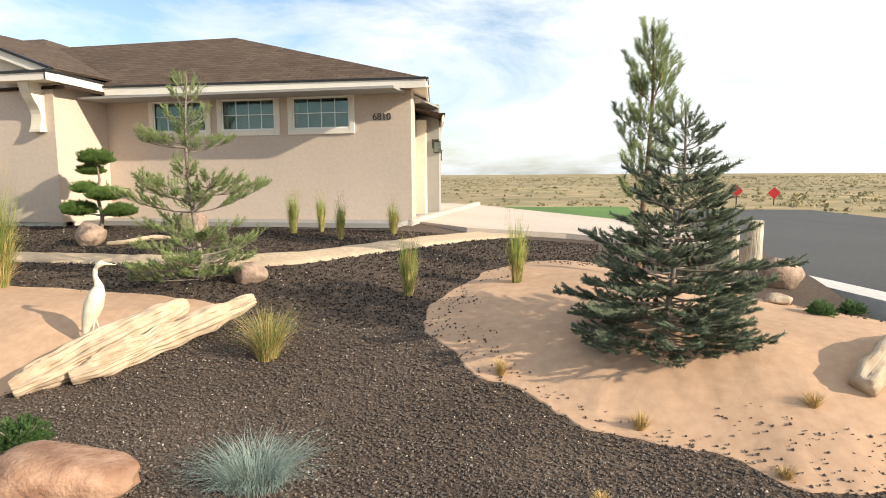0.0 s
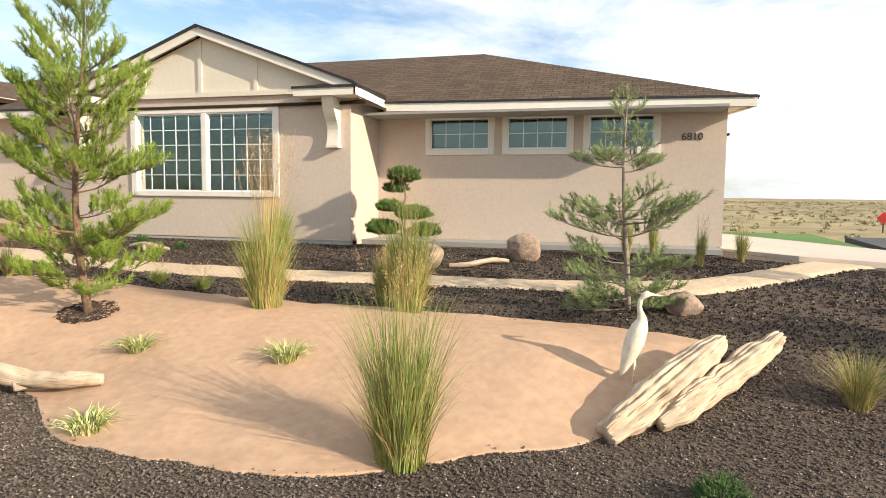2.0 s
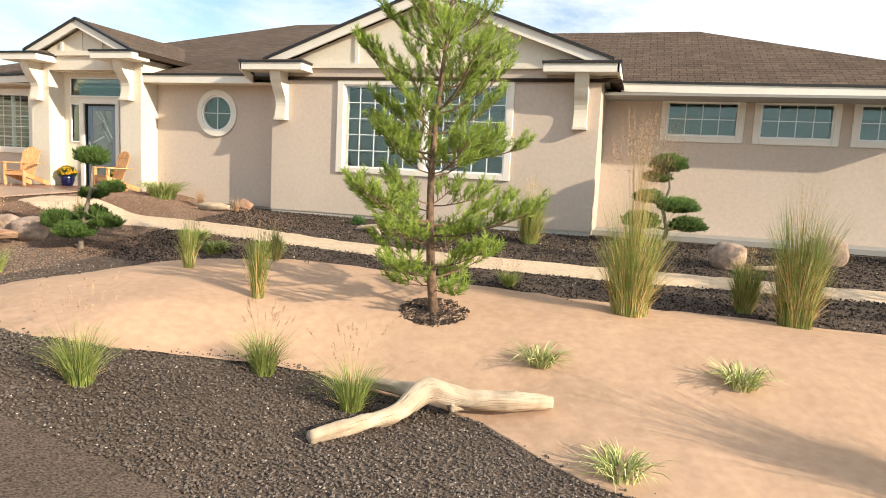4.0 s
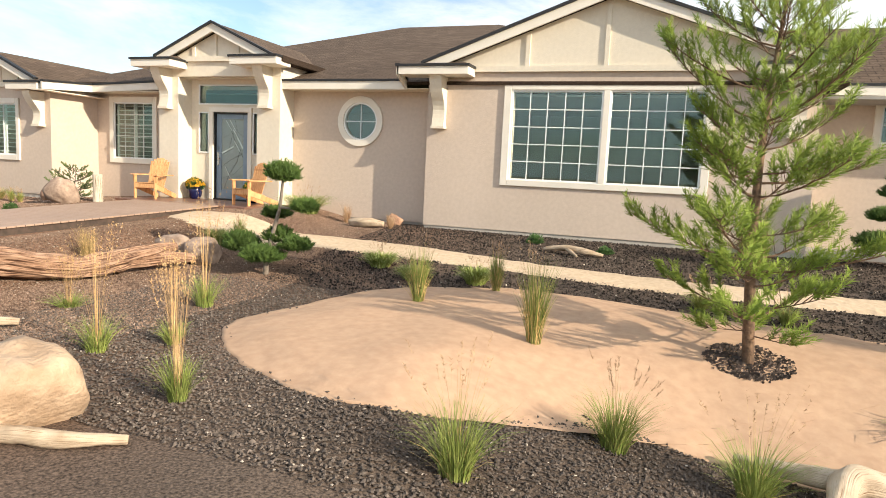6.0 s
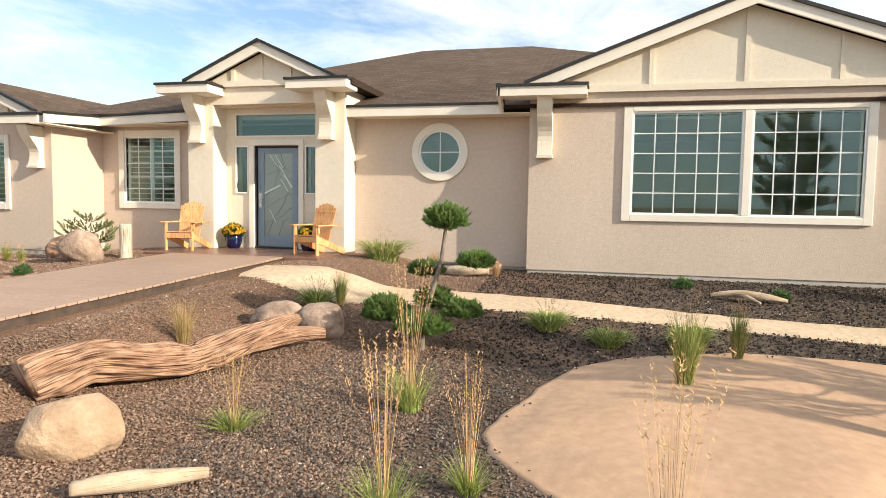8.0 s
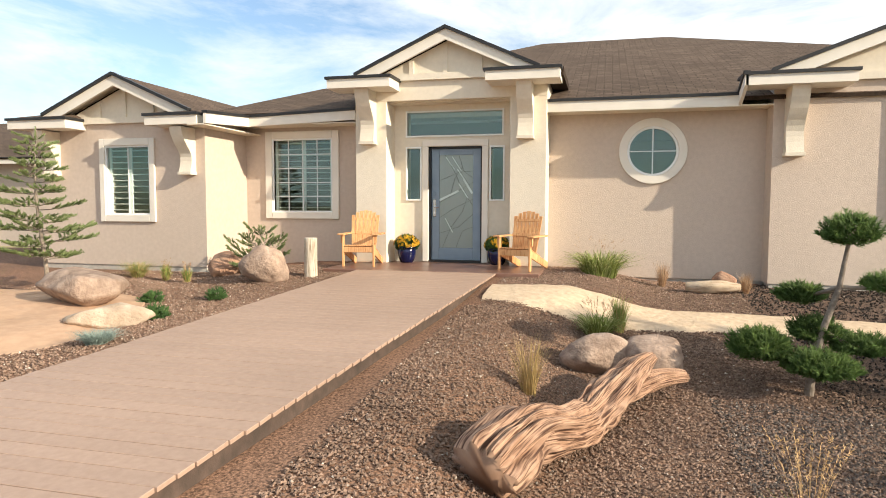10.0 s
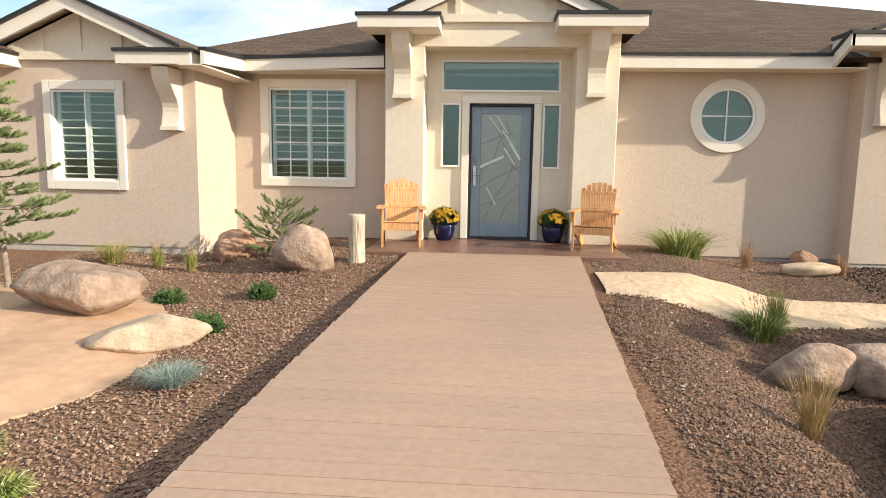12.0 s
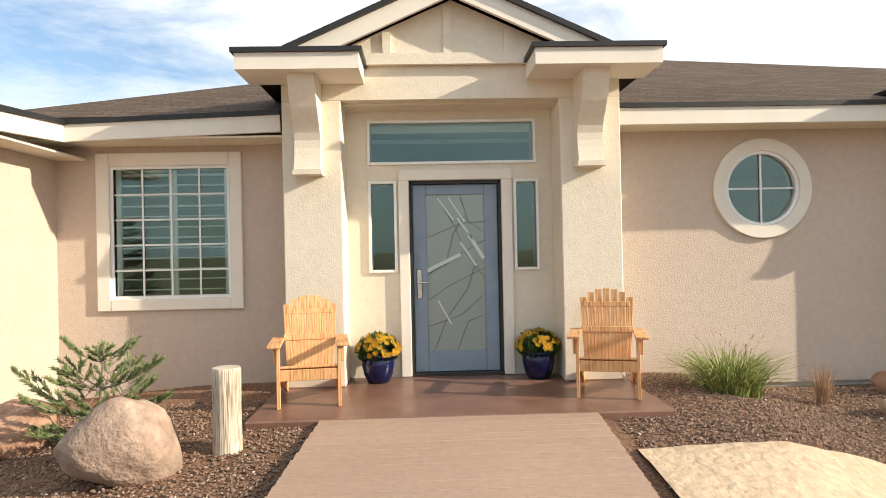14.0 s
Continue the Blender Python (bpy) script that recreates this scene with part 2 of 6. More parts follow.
def sheet(name, x0, x1, y0, y1, step, zf, material, label, category, kind="structure"):
    xs, ys = axis_steps(x0, x1, step), axis_steps(y0, y1, step)
    verts = [(x, y, zf(x, y)) for y in ys for x in xs]
    w = len(xs)
    faces = [(j * w + i, j * w + i + 1, (j + 1) * w + i + 1, (j + 1) * w + i) for j in range(len(ys) - 1) for i in range(w - 1)]
    me = bpy.data.meshes.new(name)
    me.from_pydata(verts, [], faces)
    me.materials.append(material)
    for p in me.polygons:
        p.use_smooth = True
    return tagged(new(name, me), label, category, "", kind)


def yard_z(x, y):
    edge = sst(4.2, 7.5, x)
    return ground_z(x, y) + 0.004 * noise.noise((x * 3, y * 3, 0)) + 0.005 * noise.noise((x * 0.9, y * 0.9, 5)) - 0.02 * edge


YARD = sheet("ground_yard", -42, 6.2, -7, 16.2, 0.2, yard_z, M_GRAVEL, "dark brown lava gravel bed covering the front yard", "ground")


def ring_curve(pts, n):
    """A closed smooth curve through pts, n points."""
    P = [Vector((*p, 0)) for p in pts]
    out, k = [], len(P)
    for i in range(k):
        a, b, c, d = P[i - 1], P[i], P[(i + 1) % k], P[(i + 2) % k]
        m = max(2, n // k)
        for j in range(m):
            t = j / m
            out.append(0.5 * ((2 * b) + (c - a) * t + (2 * a - 5 * b + 4 * c - d) * t * t + (3 * b - a - 3 * c + d) * t ** 3))
    return out


MOUNDS = []
RIMS = {}


def inside(p, poly):
    x, y, hit = p[0], p[1], False
    for i in range(len(poly)):
        a, b = poly[i - 1], poly[i]
        if (a.y > y) != (b.y > y) and x < (b.x - a.x) * (y - a.y) / (b.y - a.y) + a.x:
            hit = not hit
    return hit


def rim_distance(p, poly):
    key = id(poly)
    if key not in RIMS:
        RIMS[key] = np.array([(q.x, q.y) for q in poly])
    return math.sqrt(((RIMS[key] - (p[0], p[1])) ** 2).sum(1).min())


def mound_lift(p, poly, height, run):
    d = rim_distance(p, poly)
    return height * sst(0, run, d) + 0.05 * sst(0, 0.5, d) + 0.05 * sst(0.4, 1.2, d) * noise.noise((p[0] * 0.7, p[1] * 0.7, 2)) + 0.010 * noise.noise((p[0] * 4, p[1] * 4, 2))


def land_z(x, y):
    """The height of the ground, sand included."""
    z = ground_z(x, y)
    for poly, height, run in MOUNDS:
        if inside((x, y), poly):
            return z + mound_lift((x, y), poly, height, run)
    return z


def sand_mound(name, centre, pts, height, run, label):
    poly = ring_curve(pts, 260)
    for i, p in enumerate(poly):
        off = 0.07 * noise.noise((p.x * 2.2, p.y * 2.2, 1)) + 0.035 * noise.noise((p.x * 9, p.y * 9, 3))
        way = Vector((p.x - centre[0], p.y - centre[1], 0)).normalized()
        poly[i] = p + way * off
    MOUNDS.append((poly, height, run))
    bm = bmesh.new()
    c = Vector((*centre, 0))
    rings = 44
    rows = []
    for r in range(1, rings + 1):
        f = r / rings
        f = 1 - (1 - f) ** 1.5
        row = []
        for p in poly:
            q = c.lerp(p, f)
            z = ground_z(q.x, q.y) + (mound_lift(q, poly, height, run) if r < rings else -0.03) + 0.012
            z += 0.014 * noise.noise((q.x * 1.7, q.y * 1.7, 5)) + 0.006 * noise.noise((q.x * 5, q.y * 5, 7))
            row.append(bm.verts.new((q.x, q.y, z)))
        rows.append(row)
    mid = bm.verts.new((c.x, c.y, ground_z(c.x, c.y) + mound_lift(c, poly, height, run) + 0.012))
    n = len(poly)
    for i in range(n):
        bm.faces.new((mid, rows[0][i], rows[0][(i + 1) % n]))
        for a, b in zip(rows, rows[1:]):
            bm.faces.new((a[i], b[i], b[(i + 1) % n], a[(i + 1) % n]))
    bmesh.ops.recalc_face_normals(bm, faces=bm.faces)
    return obj(name, bm, M_SAND, None, label, "sand bed", "structure", smooth=True)


sand_mound("ground_sand_bed", (-8.4, 7.1), [(-15.0, 6.3), (-14.5, 5.3), (-13.2, 4.6), (-12.2, 4.75), (-11.4, 5.4), (-10.8, 5.8), (-9.0, 5.65), (-7.9, 4.9), (-7.2, 4.7), (-6.3, 4.7),
           (-5.45, 4.75), (-4.7, 5.05), (-4.0, 5.65), (-3.0, 6.2), (-2.4, 6.8), (-1.8, 7.6), (-1.85, 8.35), (-3.3, 8.65), (-5.7, 8.7), (-7.9, 8.7), (-9.6, 8.8), (-12.0, 9.05), (-13.3, 8.8), (-14.4, 8.1)],
           0.10, 1.3, "smooth orange-tan sand bed raked over a low mound")
sand_mound("ground_sand_mound", (4.0, 8.5), [(0.85, 8.35), (1.6, 7.3), (2.1, 7.0), (2.9, 6.55), (3.9, 6.35), (4.4, 6.05), (5.2, 6.2), (7.0, 6.8), (7.6, 8.0), (6.5, 9.3),
           (5.3, 9.9), (4.0, 10.8), (2.7, 11.35), (1.75, 11.0), (1.05, 9.8)], 0.16, 1.6, "orange-tan sand mound scattered with dark gravel")
sand_mound("ground_sand_patch", (-25.8, 7.9), [(-24.0, 6.4), (-23.5, 6.8), (-23.25, 7.5), (-23.6, 8.8), (-24.6, 9.8), (-27.0, 9.6), (-29.0, 8.5), (-28.0, 6.8), (-26.0, 6.0)],
           0.06, 1.0, "pale sand patch among boulders beside the walkway")


def ribbon(name, near, far, material, label, category, lift):
    bm = bmesh.new()
    def dense(pts):
        out = []
        for a, b, c, d in zip([pts[0]] + pts[:-2], pts[:-1], pts[1:], pts[2:] + [pts[-1]]):
            a, b, c, d = (Vector(p) for p in (a, b, c, d))
            for j in range(16):
                t = j / 16
                out.append(0.5 * ((2 * b) + (c - a) * t + (2 * a - 5 * b + 4 * c - d) * t * t + (3 * b - a - 3 * c + d) * t ** 3))
        return out + [Vector(pts[-1])]
    N, Fa = dense(near), dense(far)
    rows = []
    for i, (p, q) in enumerate(zip(N, Fa)):
        row = []
        for j in range(9):
            f = j / 8
            r = p.lerp(q, f)
            if j in (0, 8):
                r = r + Vector((0, 1 if j else -1)) * (0.06 * noise.noise((r.x * 3, r.y * 3, 8)) + 0.03 * noise.noise((r.x * 11, r.y * 11, 8)))
            z = ground_z(r.x, r.y) + (lift if 0 < j < 8 else -0.03) + 0.02 * noise.noise((r.x * 3.5, r.y * 3.5, 4)) * (0 < j < 8)
            row.append(bm.verts.new((r.x, r.y, z)))
        rows.append(row)
    for a, b in zip(rows, rows[1:]):
        for j in range(8):
            bm.faces.new((a[j], b[j], b[j + 1], a[j + 1]))
    bmesh.ops.recalc_face_normals(bm, faces=bm.faces)
    return obj(name, bm, material, None, label, category, "structure", smooth=True)


ribbon("path", [(-19.45, 9.9), (-18.6, 9.75), (-16.2, 10.0), (-13.0, 9.82), (-10.0, 9.6), (-6.0, 9.8), (-4.2, 9.95), (-2.0, 10.05), (-0.4, 11.1), (0.65, 12.3), (1.7, 13.7)],
       [(-19.45, 10.9), (-18.2, 10.95), (-15.1, 10.85), (-12.6, 10.42), (-9.8, 10.3), (-6.2, 10.42), (-4.4, 10.48), (-2.1, 10.87), (-0.8, 11.75), (-0.1, 12.7), (0.5, 13.95)],
       M_PATH, "pale trodden sand path winding between gravel beds", "path", 0.035)


# ---------------------------------------------------------------- drive, road, distance
def field_z(x, y):
    d = math.hypot(x, y)
    z = -1.35 + 0.93 * sst(21, 33, math.hypot(x + 8, y - 6)) + 0.02 * noise.noise((x * 0.3, y * 0.3, 7))
    if y > 30:
        z += 0.006 * (y - 30) * (1 - sst(5, 200, x)) + 0.8 * noise.noise((x * 0.012, y * 0.012, 3)) * sst(40, 160, y)
    return z


def far_ground():
    rs = [0, 8, 14, 20, 28, 38, 50, 66, 86, 110, 140, 180, 240, 340, 520, 900, 1600, 3000]
    bm = bmesh.new()
    n = 96
    rows = []
    for r in rs[1:]:
        rows.append([bm.verts.new((-8 + r * math.cos(2 * math.pi * i / n), 6 + r * math.sin(2 * math.pi * i / n), field_z(-8 + min(r, 400) * math.cos(2 * math.pi * i / n), 6 + min(r, 400) * math.sin(2 * math.pi * i / n)))) for i in range(n)])
    mid = bm.verts.new((-8, 6, -0.42))
    for i in range(n):
        bm.faces.new((mid, rows[0][i], rows[0][(i + 1) % n]))
        for a, b in zip(rows, rows[1:]):
            bm.faces.new((a[i], b[i], b[(i + 1) % n], a[(i + 1) % n]))
    return obj("ground", bm, M_FIELD, None, "dry tan and green scrub field reaching the horizon", "field", "structure", smooth=True)


far_ground()


def flat_slab(name, outline, z, depth, material, label, category):
    bm = bmesh.new()
    top = [bm.verts.new((*p[:2], p[2] if len(p) > 2 else z)) for p in outline]
    low = [bm.verts.new((v.co.x, v.co.y, v.co.z - depth)) for v in top]
    bm.faces.new(top)
    for i in range(len(top)):
        bm.faces.new((top[i], low[i], low[(i + 1) % len(top)], top[(i + 1) % len(top)]))
    bmesh.ops.recalc_face_normals(bm, faces=bm.faces)
    return obj(name, bm, material, None, label, category, "structure")


flat_slab("pavement_drive", [(-0.9, 15.2, 0.62), (0.4, 13.9, 0.60), (2.4, 14.0, 0.50), (5.0, 13.5, 0.30), (5.5, 14.6, 0.20), (5.2, 20.0, 0.25), (3.6, 20.6, 0.35), (-1.0, 24.0, 0.6), (-4.0, 27, 0.6), (-4, 15.2, 0.62)],
          0.5, 0.6, M_DRIVE, "light concrete driveway beside the house", "driveway")
sheet("ground_lawn", -30, 4.6, 20.5, 30, 1.0, lambda x, y: 0.12 + 0.012 * (y - 20), M_LAWN, "strip of mown green lawn behind the driveway", "lawn")
flat_slab("pavement_kerb", [(5.05, 15.6, 0.10), (5.6, 12.8, 0.02), (6.8, 10.4, -0.06), (9.0, 6.5, -0.2), (9.0, 2.0, -0.25), (9.5, 2.0, -0.25), (9.5, 6.6, -0.2), (7.25, 10.7, -0.06), (6.05, 12.95, 0.02), (5.5, 15.7, 0.10)],
          0, 0.5, M_KERB, "pale concrete kerb and gutter along the street", "kerb")
flat_slab("road", [(5.4, 15.7, -0.04), (6.0, 12.95, -0.1), (7.2, 10.7, -0.18), (9.45, 6.6, -0.32), (9.45, 0.0, -0.36), (24, 0.0, -0.38), (24, 10, -0.30), (16, 20, -0.14), (13, 34, -0.05), (7.0, 34, -0.05), (5.6, 22, -0.02)],
          0, 0.6, M_ROAD, "dark asphalt street curving past the house", "road")


def scrub(name, n, zone, size, material, label):
    """Low wild bushes, too many to count."""
    rnd = random.Random(5)
    verts, faces = [], []
    for _ in range(n):
        x, y = rnd.uniform(*zone[:2]), rnd.uniform(*zone[2:])
        s = size * rnd.uniform(0.5, 1.3)
        z = field_z(x, y)
        for _ in range(16):
            a, e = rnd.uniform(0, 6.28), rnd.uniform(0.2, 1.4)
            r = s * rnd.uniform(0.2, 0.7)
            p = Vector((x + r * math.cos(a), y + r * math.sin(a), z + s * 0.5 * math.sin(e) * rnd.uniform(0.2, 1)))
            k = len(verts)
            for _ in range(3):
                verts.append(tuple(p + Vector([rnd.uniform(-1, 1) * s * 0.32 for _ in range(3)])))
            faces.append((k, k + 1, k + 2))
    me = bpy.data.meshes.new(name)
    me.from_pydata(verts, [], faces)
    me.materials.append(material)
    return tagged(new(name, me), label, "scrub", "", "stuff")


scrub("field_scrub", 5200, (-60, 160, 36, 210), 0.38, M_SCRUB, "grey-green wild scrub over the dry field")
scrub("roadside_scrub", 260, (14.5, 40, 20, 60), 0.6, M_SCRUB, "dry green weeds along the street")


# ---------------------------------------------------------------- house
def roof_mesh(name, polys, label, thick=0.10):
    """Shingled planes; uv runs along the eave and up the slope, in metres."""
    t = thing(name, (0, 0, 0), label, "roof", "", "structure")
    for poly in polys:
        bm = bmesh.new()
        uvl = bm.loops.layers.uv.new("uv")
        P = [Vector(p) for p in poly]
        nrm = (P[1] - P[0]).cross(P[-1] - P[0]).normalized()
        if nrm.z < 0:
            P.reverse()
            nrm = -nrm
        along = Vector((0, 0, 1)).cross(nrm).normalized()
        up = nrm.cross(along)
        f = bm.faces.new([bm.verts.new(p) for p in P])
        for lp in f.loops:
            lp[uvl].uv = (lp.vert.co.dot(along), lp.vert.co.dot(up))
        g = bm.faces.new([bm.verts.new(p - Vector((0, 0, thick))) for p in reversed(P)])
        T, B = list(f.verts), list(g.verts)[::-1]
        for i in range(len(T)):
            bm.faces.new((T[i], B[i], B[(i + 1) % len(T)], T[(i + 1) % len(T)]))
        part("roof_slope", bm, M_ROOF, t)
    return t


def beam(name, a, b, w, h, material, parent=None, kind="structure", label="", category="trim"):
    """A straight board from a to b, w thick across and h tall, its top at a and b."""
    a, b = Vector(a), Vector(b)
    d = b - a
    side = Vector((-d.y, d.x, 0)).normalized() * (w / 2)
    bm = bmesh.new()
    vs = []
    for p in (a, b):
        for s in (-side, side):
            for z in (0, -h):
                vs.append(bm.verts.new(p + s + Vector((0, 0, z))))
    for f in ((0, 1, 3, 2), (4, 6, 7, 5), (0, 4, 5, 1), (2, 3, 7, 6), (0, 2, 6, 4), (1, 5, 7, 3)):
        bm.faces.new([vs[i] for i in f])
    bmesh.ops.recalc_face_normals(bm, faces=bm.faces)
    if parent:
        return part(name, bm, material, parent)
    return obj(name, bm, material, None, label, category, kind)


def eave(a, b, label="cream fascia board with a black drip edge"):
    beam("trim", a, b, 0.05, 0.17, M_TRIM, label=label)
    off = Vector((0, 0, 0.045))
    beam("trim", Vector(a) + off, Vector(b) + off, 0.10, 0.047, M_DARK, label="black metal drip edge under the shingles")


def soffit(name, x0, x1, y0, y1, z):
    return obj(name, boxes((x0, x1, y0, y1, z - 0.02, z)), M_STUCCO_L, None, "cream boarded soffit under the eaves", "soffit", "structure")


def bracket(x, y, z0, z1, w=0.25, depth=0.40):
    """A curved corbel on the wall face at y, from z0 up to z1."""
    t = thing("corbel_bracket", (x, y, z0), "cream curved corbel bracket under the eaves return", "bracket", "corbel brackets on the facade", "structure")
    H = z1 - z0
    back, front = [], []
    for i in range(13):
        u = i / 12
        d = depth * (0.42 + 0.58 * sst(0.30, 1.0, u) - 0.13 * math.sin(min(1, u / 0.62) * math.pi))
        front.append((-d, u * H))
    prof = front + [(0, H), (0, 0)]
    bm = bmesh.new()
    prism(bm, prof, "x", -w / 2, w / 2)
    part("body", bm, M_STUCCO_L, t)
    part("foot", boxes((-w / 2 - 0.015, w / 2 + 0.015, -depth * 0.46, 0, -0.05, 0.0)), M_STUCCO_L, t)
    return t


def shelf_roof(x0, x1, y0, y1, z, rise=0.12):
    """A boxed eaves return with its little shingled top: front at y0, back at y1, fascia top at z."""
    t = thing("eaves_return", ((x0 + x1) / 2, y0, z - 0.17), "boxed cream eaves return with a small shingled top", "eaves return", "eaves returns on the facade", "structure")
    cx = (x0 + x1) / 2
    bm = boxes((x0 - cx, x1 - cx, 0, y1 - y0, 0, 0.15))
    part("fascia", bm, M_TRIM, t)
    part("drip_edge", boxes((x0 - cx - 0.03, x1 - cx + 0.03, -0.03, y1 - y0, 0.151, 0.195)), M_DARK, t)
    bm = bmesh.new()
    a, b, d = x0 - cx - 0.02, x1 - cx + 0.02, y1 - y0
    lo = [bm.verts.new(p) for p in ((a, -0.02, 0.19), (b, -0.02, 0.19), (b, d, 0.19), (a, d, 0.19))]
    hi = [bm.verts.new(p) for p in ((a + 0.28, d, 0.19 + rise), (b - 0.28, d, 0.19 + rise))]
    uvl = bm.loops.layers.uv.new("uv")
    for f in ((lo[0], lo[1], hi[1], hi[0]), (lo[1], lo[2], hi[1]), (lo[3], lo[0], hi[0])):
        fc = bm.faces.new(f)
        for lp in fc.loops:
            lp[uvl].uv = (lp.vert.co.x, lp.vert.co.y)
    part("shingle_top", bm, M_ROOF, t)


def window(name, x0, x1, z0, z1, y, panes, cols, rows, trim=0.16, shutters=False, label="", sill=True):
    """A trimmed window in a wall whose front is y; panes: (x0, x1, z0, z1) of the glass. Base at the wall."""
    t = thing(name, ((x0 + x1) / 2, y, z0), label, "window", "", "structure")
    ox, oz = -(x0 + x1) / 2, -z0
    X0, X1 = x0 + ox, x1 + ox
    gx0, gx1 = min(p[0] for p in panes) + ox - 0.03, max(p[1] for p in panes) + ox + 0.03
    gz0, gz1 = min(p[2] for p in panes) + oz - 0.03, max(p[3] for p in panes) + oz + 0.03
    Z1 = z1 - z0
    f = -0.045
    for n, d in (("casing", (X0, gx0, f, 0, 0, Z1)), ("casing", (gx1, X1, f, 0, 0, Z1)), ("casing", (gx0, gx1, f - 0.002, 0, gz1, Z1)), ("casing", (gx0, gx1, f - 0.002, 0, 0, gz0))):
        part(n, soften(boxes(d), 0.008), M_TRIM, t)
    fr = part("window_frame", boxes(*[d for p in panes for d in (
        (p[0] + ox - 0.035, p[0] + ox, -0.015, 0.05, p[2] + oz - 0.035, p[3] + oz + 0.035), (p[1] + ox, p[1] + ox + 0.035, -0.015, 0.05, p[2] + oz - 0.035, p[3] + oz + 0.035),
        (p[0] + ox, p[1] + ox, -0.015, 0.05, p[3] + oz, p[3] + oz + 0.035), (p[0] + ox, p[1] + ox, -0.015, 0.05, p[2] + oz - 0.035, p[2] + oz))]), M_FRAME, t)
    for a, b in zip(panes, panes[1:]):
        if b[0] - a[1] > 0.08:
            part("mullion", soften(boxes((a[1] + ox + 0.035, b[0] + ox - 0.035, f, 0.03, gz0, gz1)), 0.006), M_TRIM, t)
    for p in panes:
        g = part("pane", boxes((p[0] + ox, p[1] + ox, 0.02, 0.026, p[2] + oz, p[3] + oz)), M_GLASS, t)
        g.visible_shadow = False
        for i in range(1, cols):
            cx = p[0] + ox + (p[1] - p[0]) * i / cols
            part("muntin", boxes((cx - 0.009, cx + 0.009, 0.006, 0.018, p[2] + oz, p[3] + oz)), M_FRAME, fr)
        for j in range(1, rows):
            cz = p[2] + oz + (p[3] - p[2]) * j / rows
            part("muntin", boxes((p[0] + ox, p[1] + ox, 0.007, 0.017, cz - 0.009, cz + 0.009)), M_FRAME, fr)
        if shutters:
            sh = part("plantation_shutter", boxes((p[0] + ox, p[0] + ox + 0.05, 0.06, 0.09, p[2] + oz, p[3] + oz), (p[1] + ox - 0.05, p[1] + ox, 0.06, 0.09, p[2] + oz, p[3] + oz),
                                                   ((p[0] + p[1]) / 2 + ox - 0.04, (p[0] + p[1]) / 2 + ox + 0.04, 0.06, 0.09, p[2] + oz, p[3] + oz)), M_FRAME, t, "white louvred plantation shutter behind the glass")
            k = int((p[3] - p[2]) / 0.105)
            for j in range(k):
                cz = p[2] + oz + (j + 0.5) * (p[3] - p[2]) / k
                bm = boxes((p[0] + ox + 0.05, p[1] + ox - 0.05, -0.032, 0.032, -0.004, 0.004))
                bmesh.ops.rotate(bm, verts=bm.verts, cent=(0, 0, 0), matrix=Matrix.Rotation(radians(-10), 3, "X"))
                bmesh.ops.translate(bm, verts=bm.verts, vec=(0, 0.09, cz))
                part("slat", bm, M_FRAME, sh)
    return t


GZ = 0.64
# gable wing
bigp = [(-13.68, -11.99, 1.75, 3.42), (-11.80, -10.20, 1.75, 3.42)]
wall_y("wall_gable_wing", -15.46, -8.37, 12.87, GZ + 0.06, 3.80, [(-13.68, -10.20, 1.75, 3.42)], label="tan stucco wall of the gabled wing")
obj("wall_gable_wing_right", boxes((-8.57, -8.37, 13.07, 14.44, GZ + 0.06, 3.80)), M_STUCCO, None, "tan stucco side wall of the gabled wing", "wall", "structure")
obj("wall_gable_wing_left", boxes((-15.46, -15.26, 13.07, 13.28, GZ + 0.06, 3.80)), M_STUCCO, None, "tan stucco return of the gabled wing", "wall", "structure")
window("window_1", -13.86, -10.03, 1.60, 3.56, 12.87, bigp, 5, 5, label="wide double window with white grilles and cream trim")


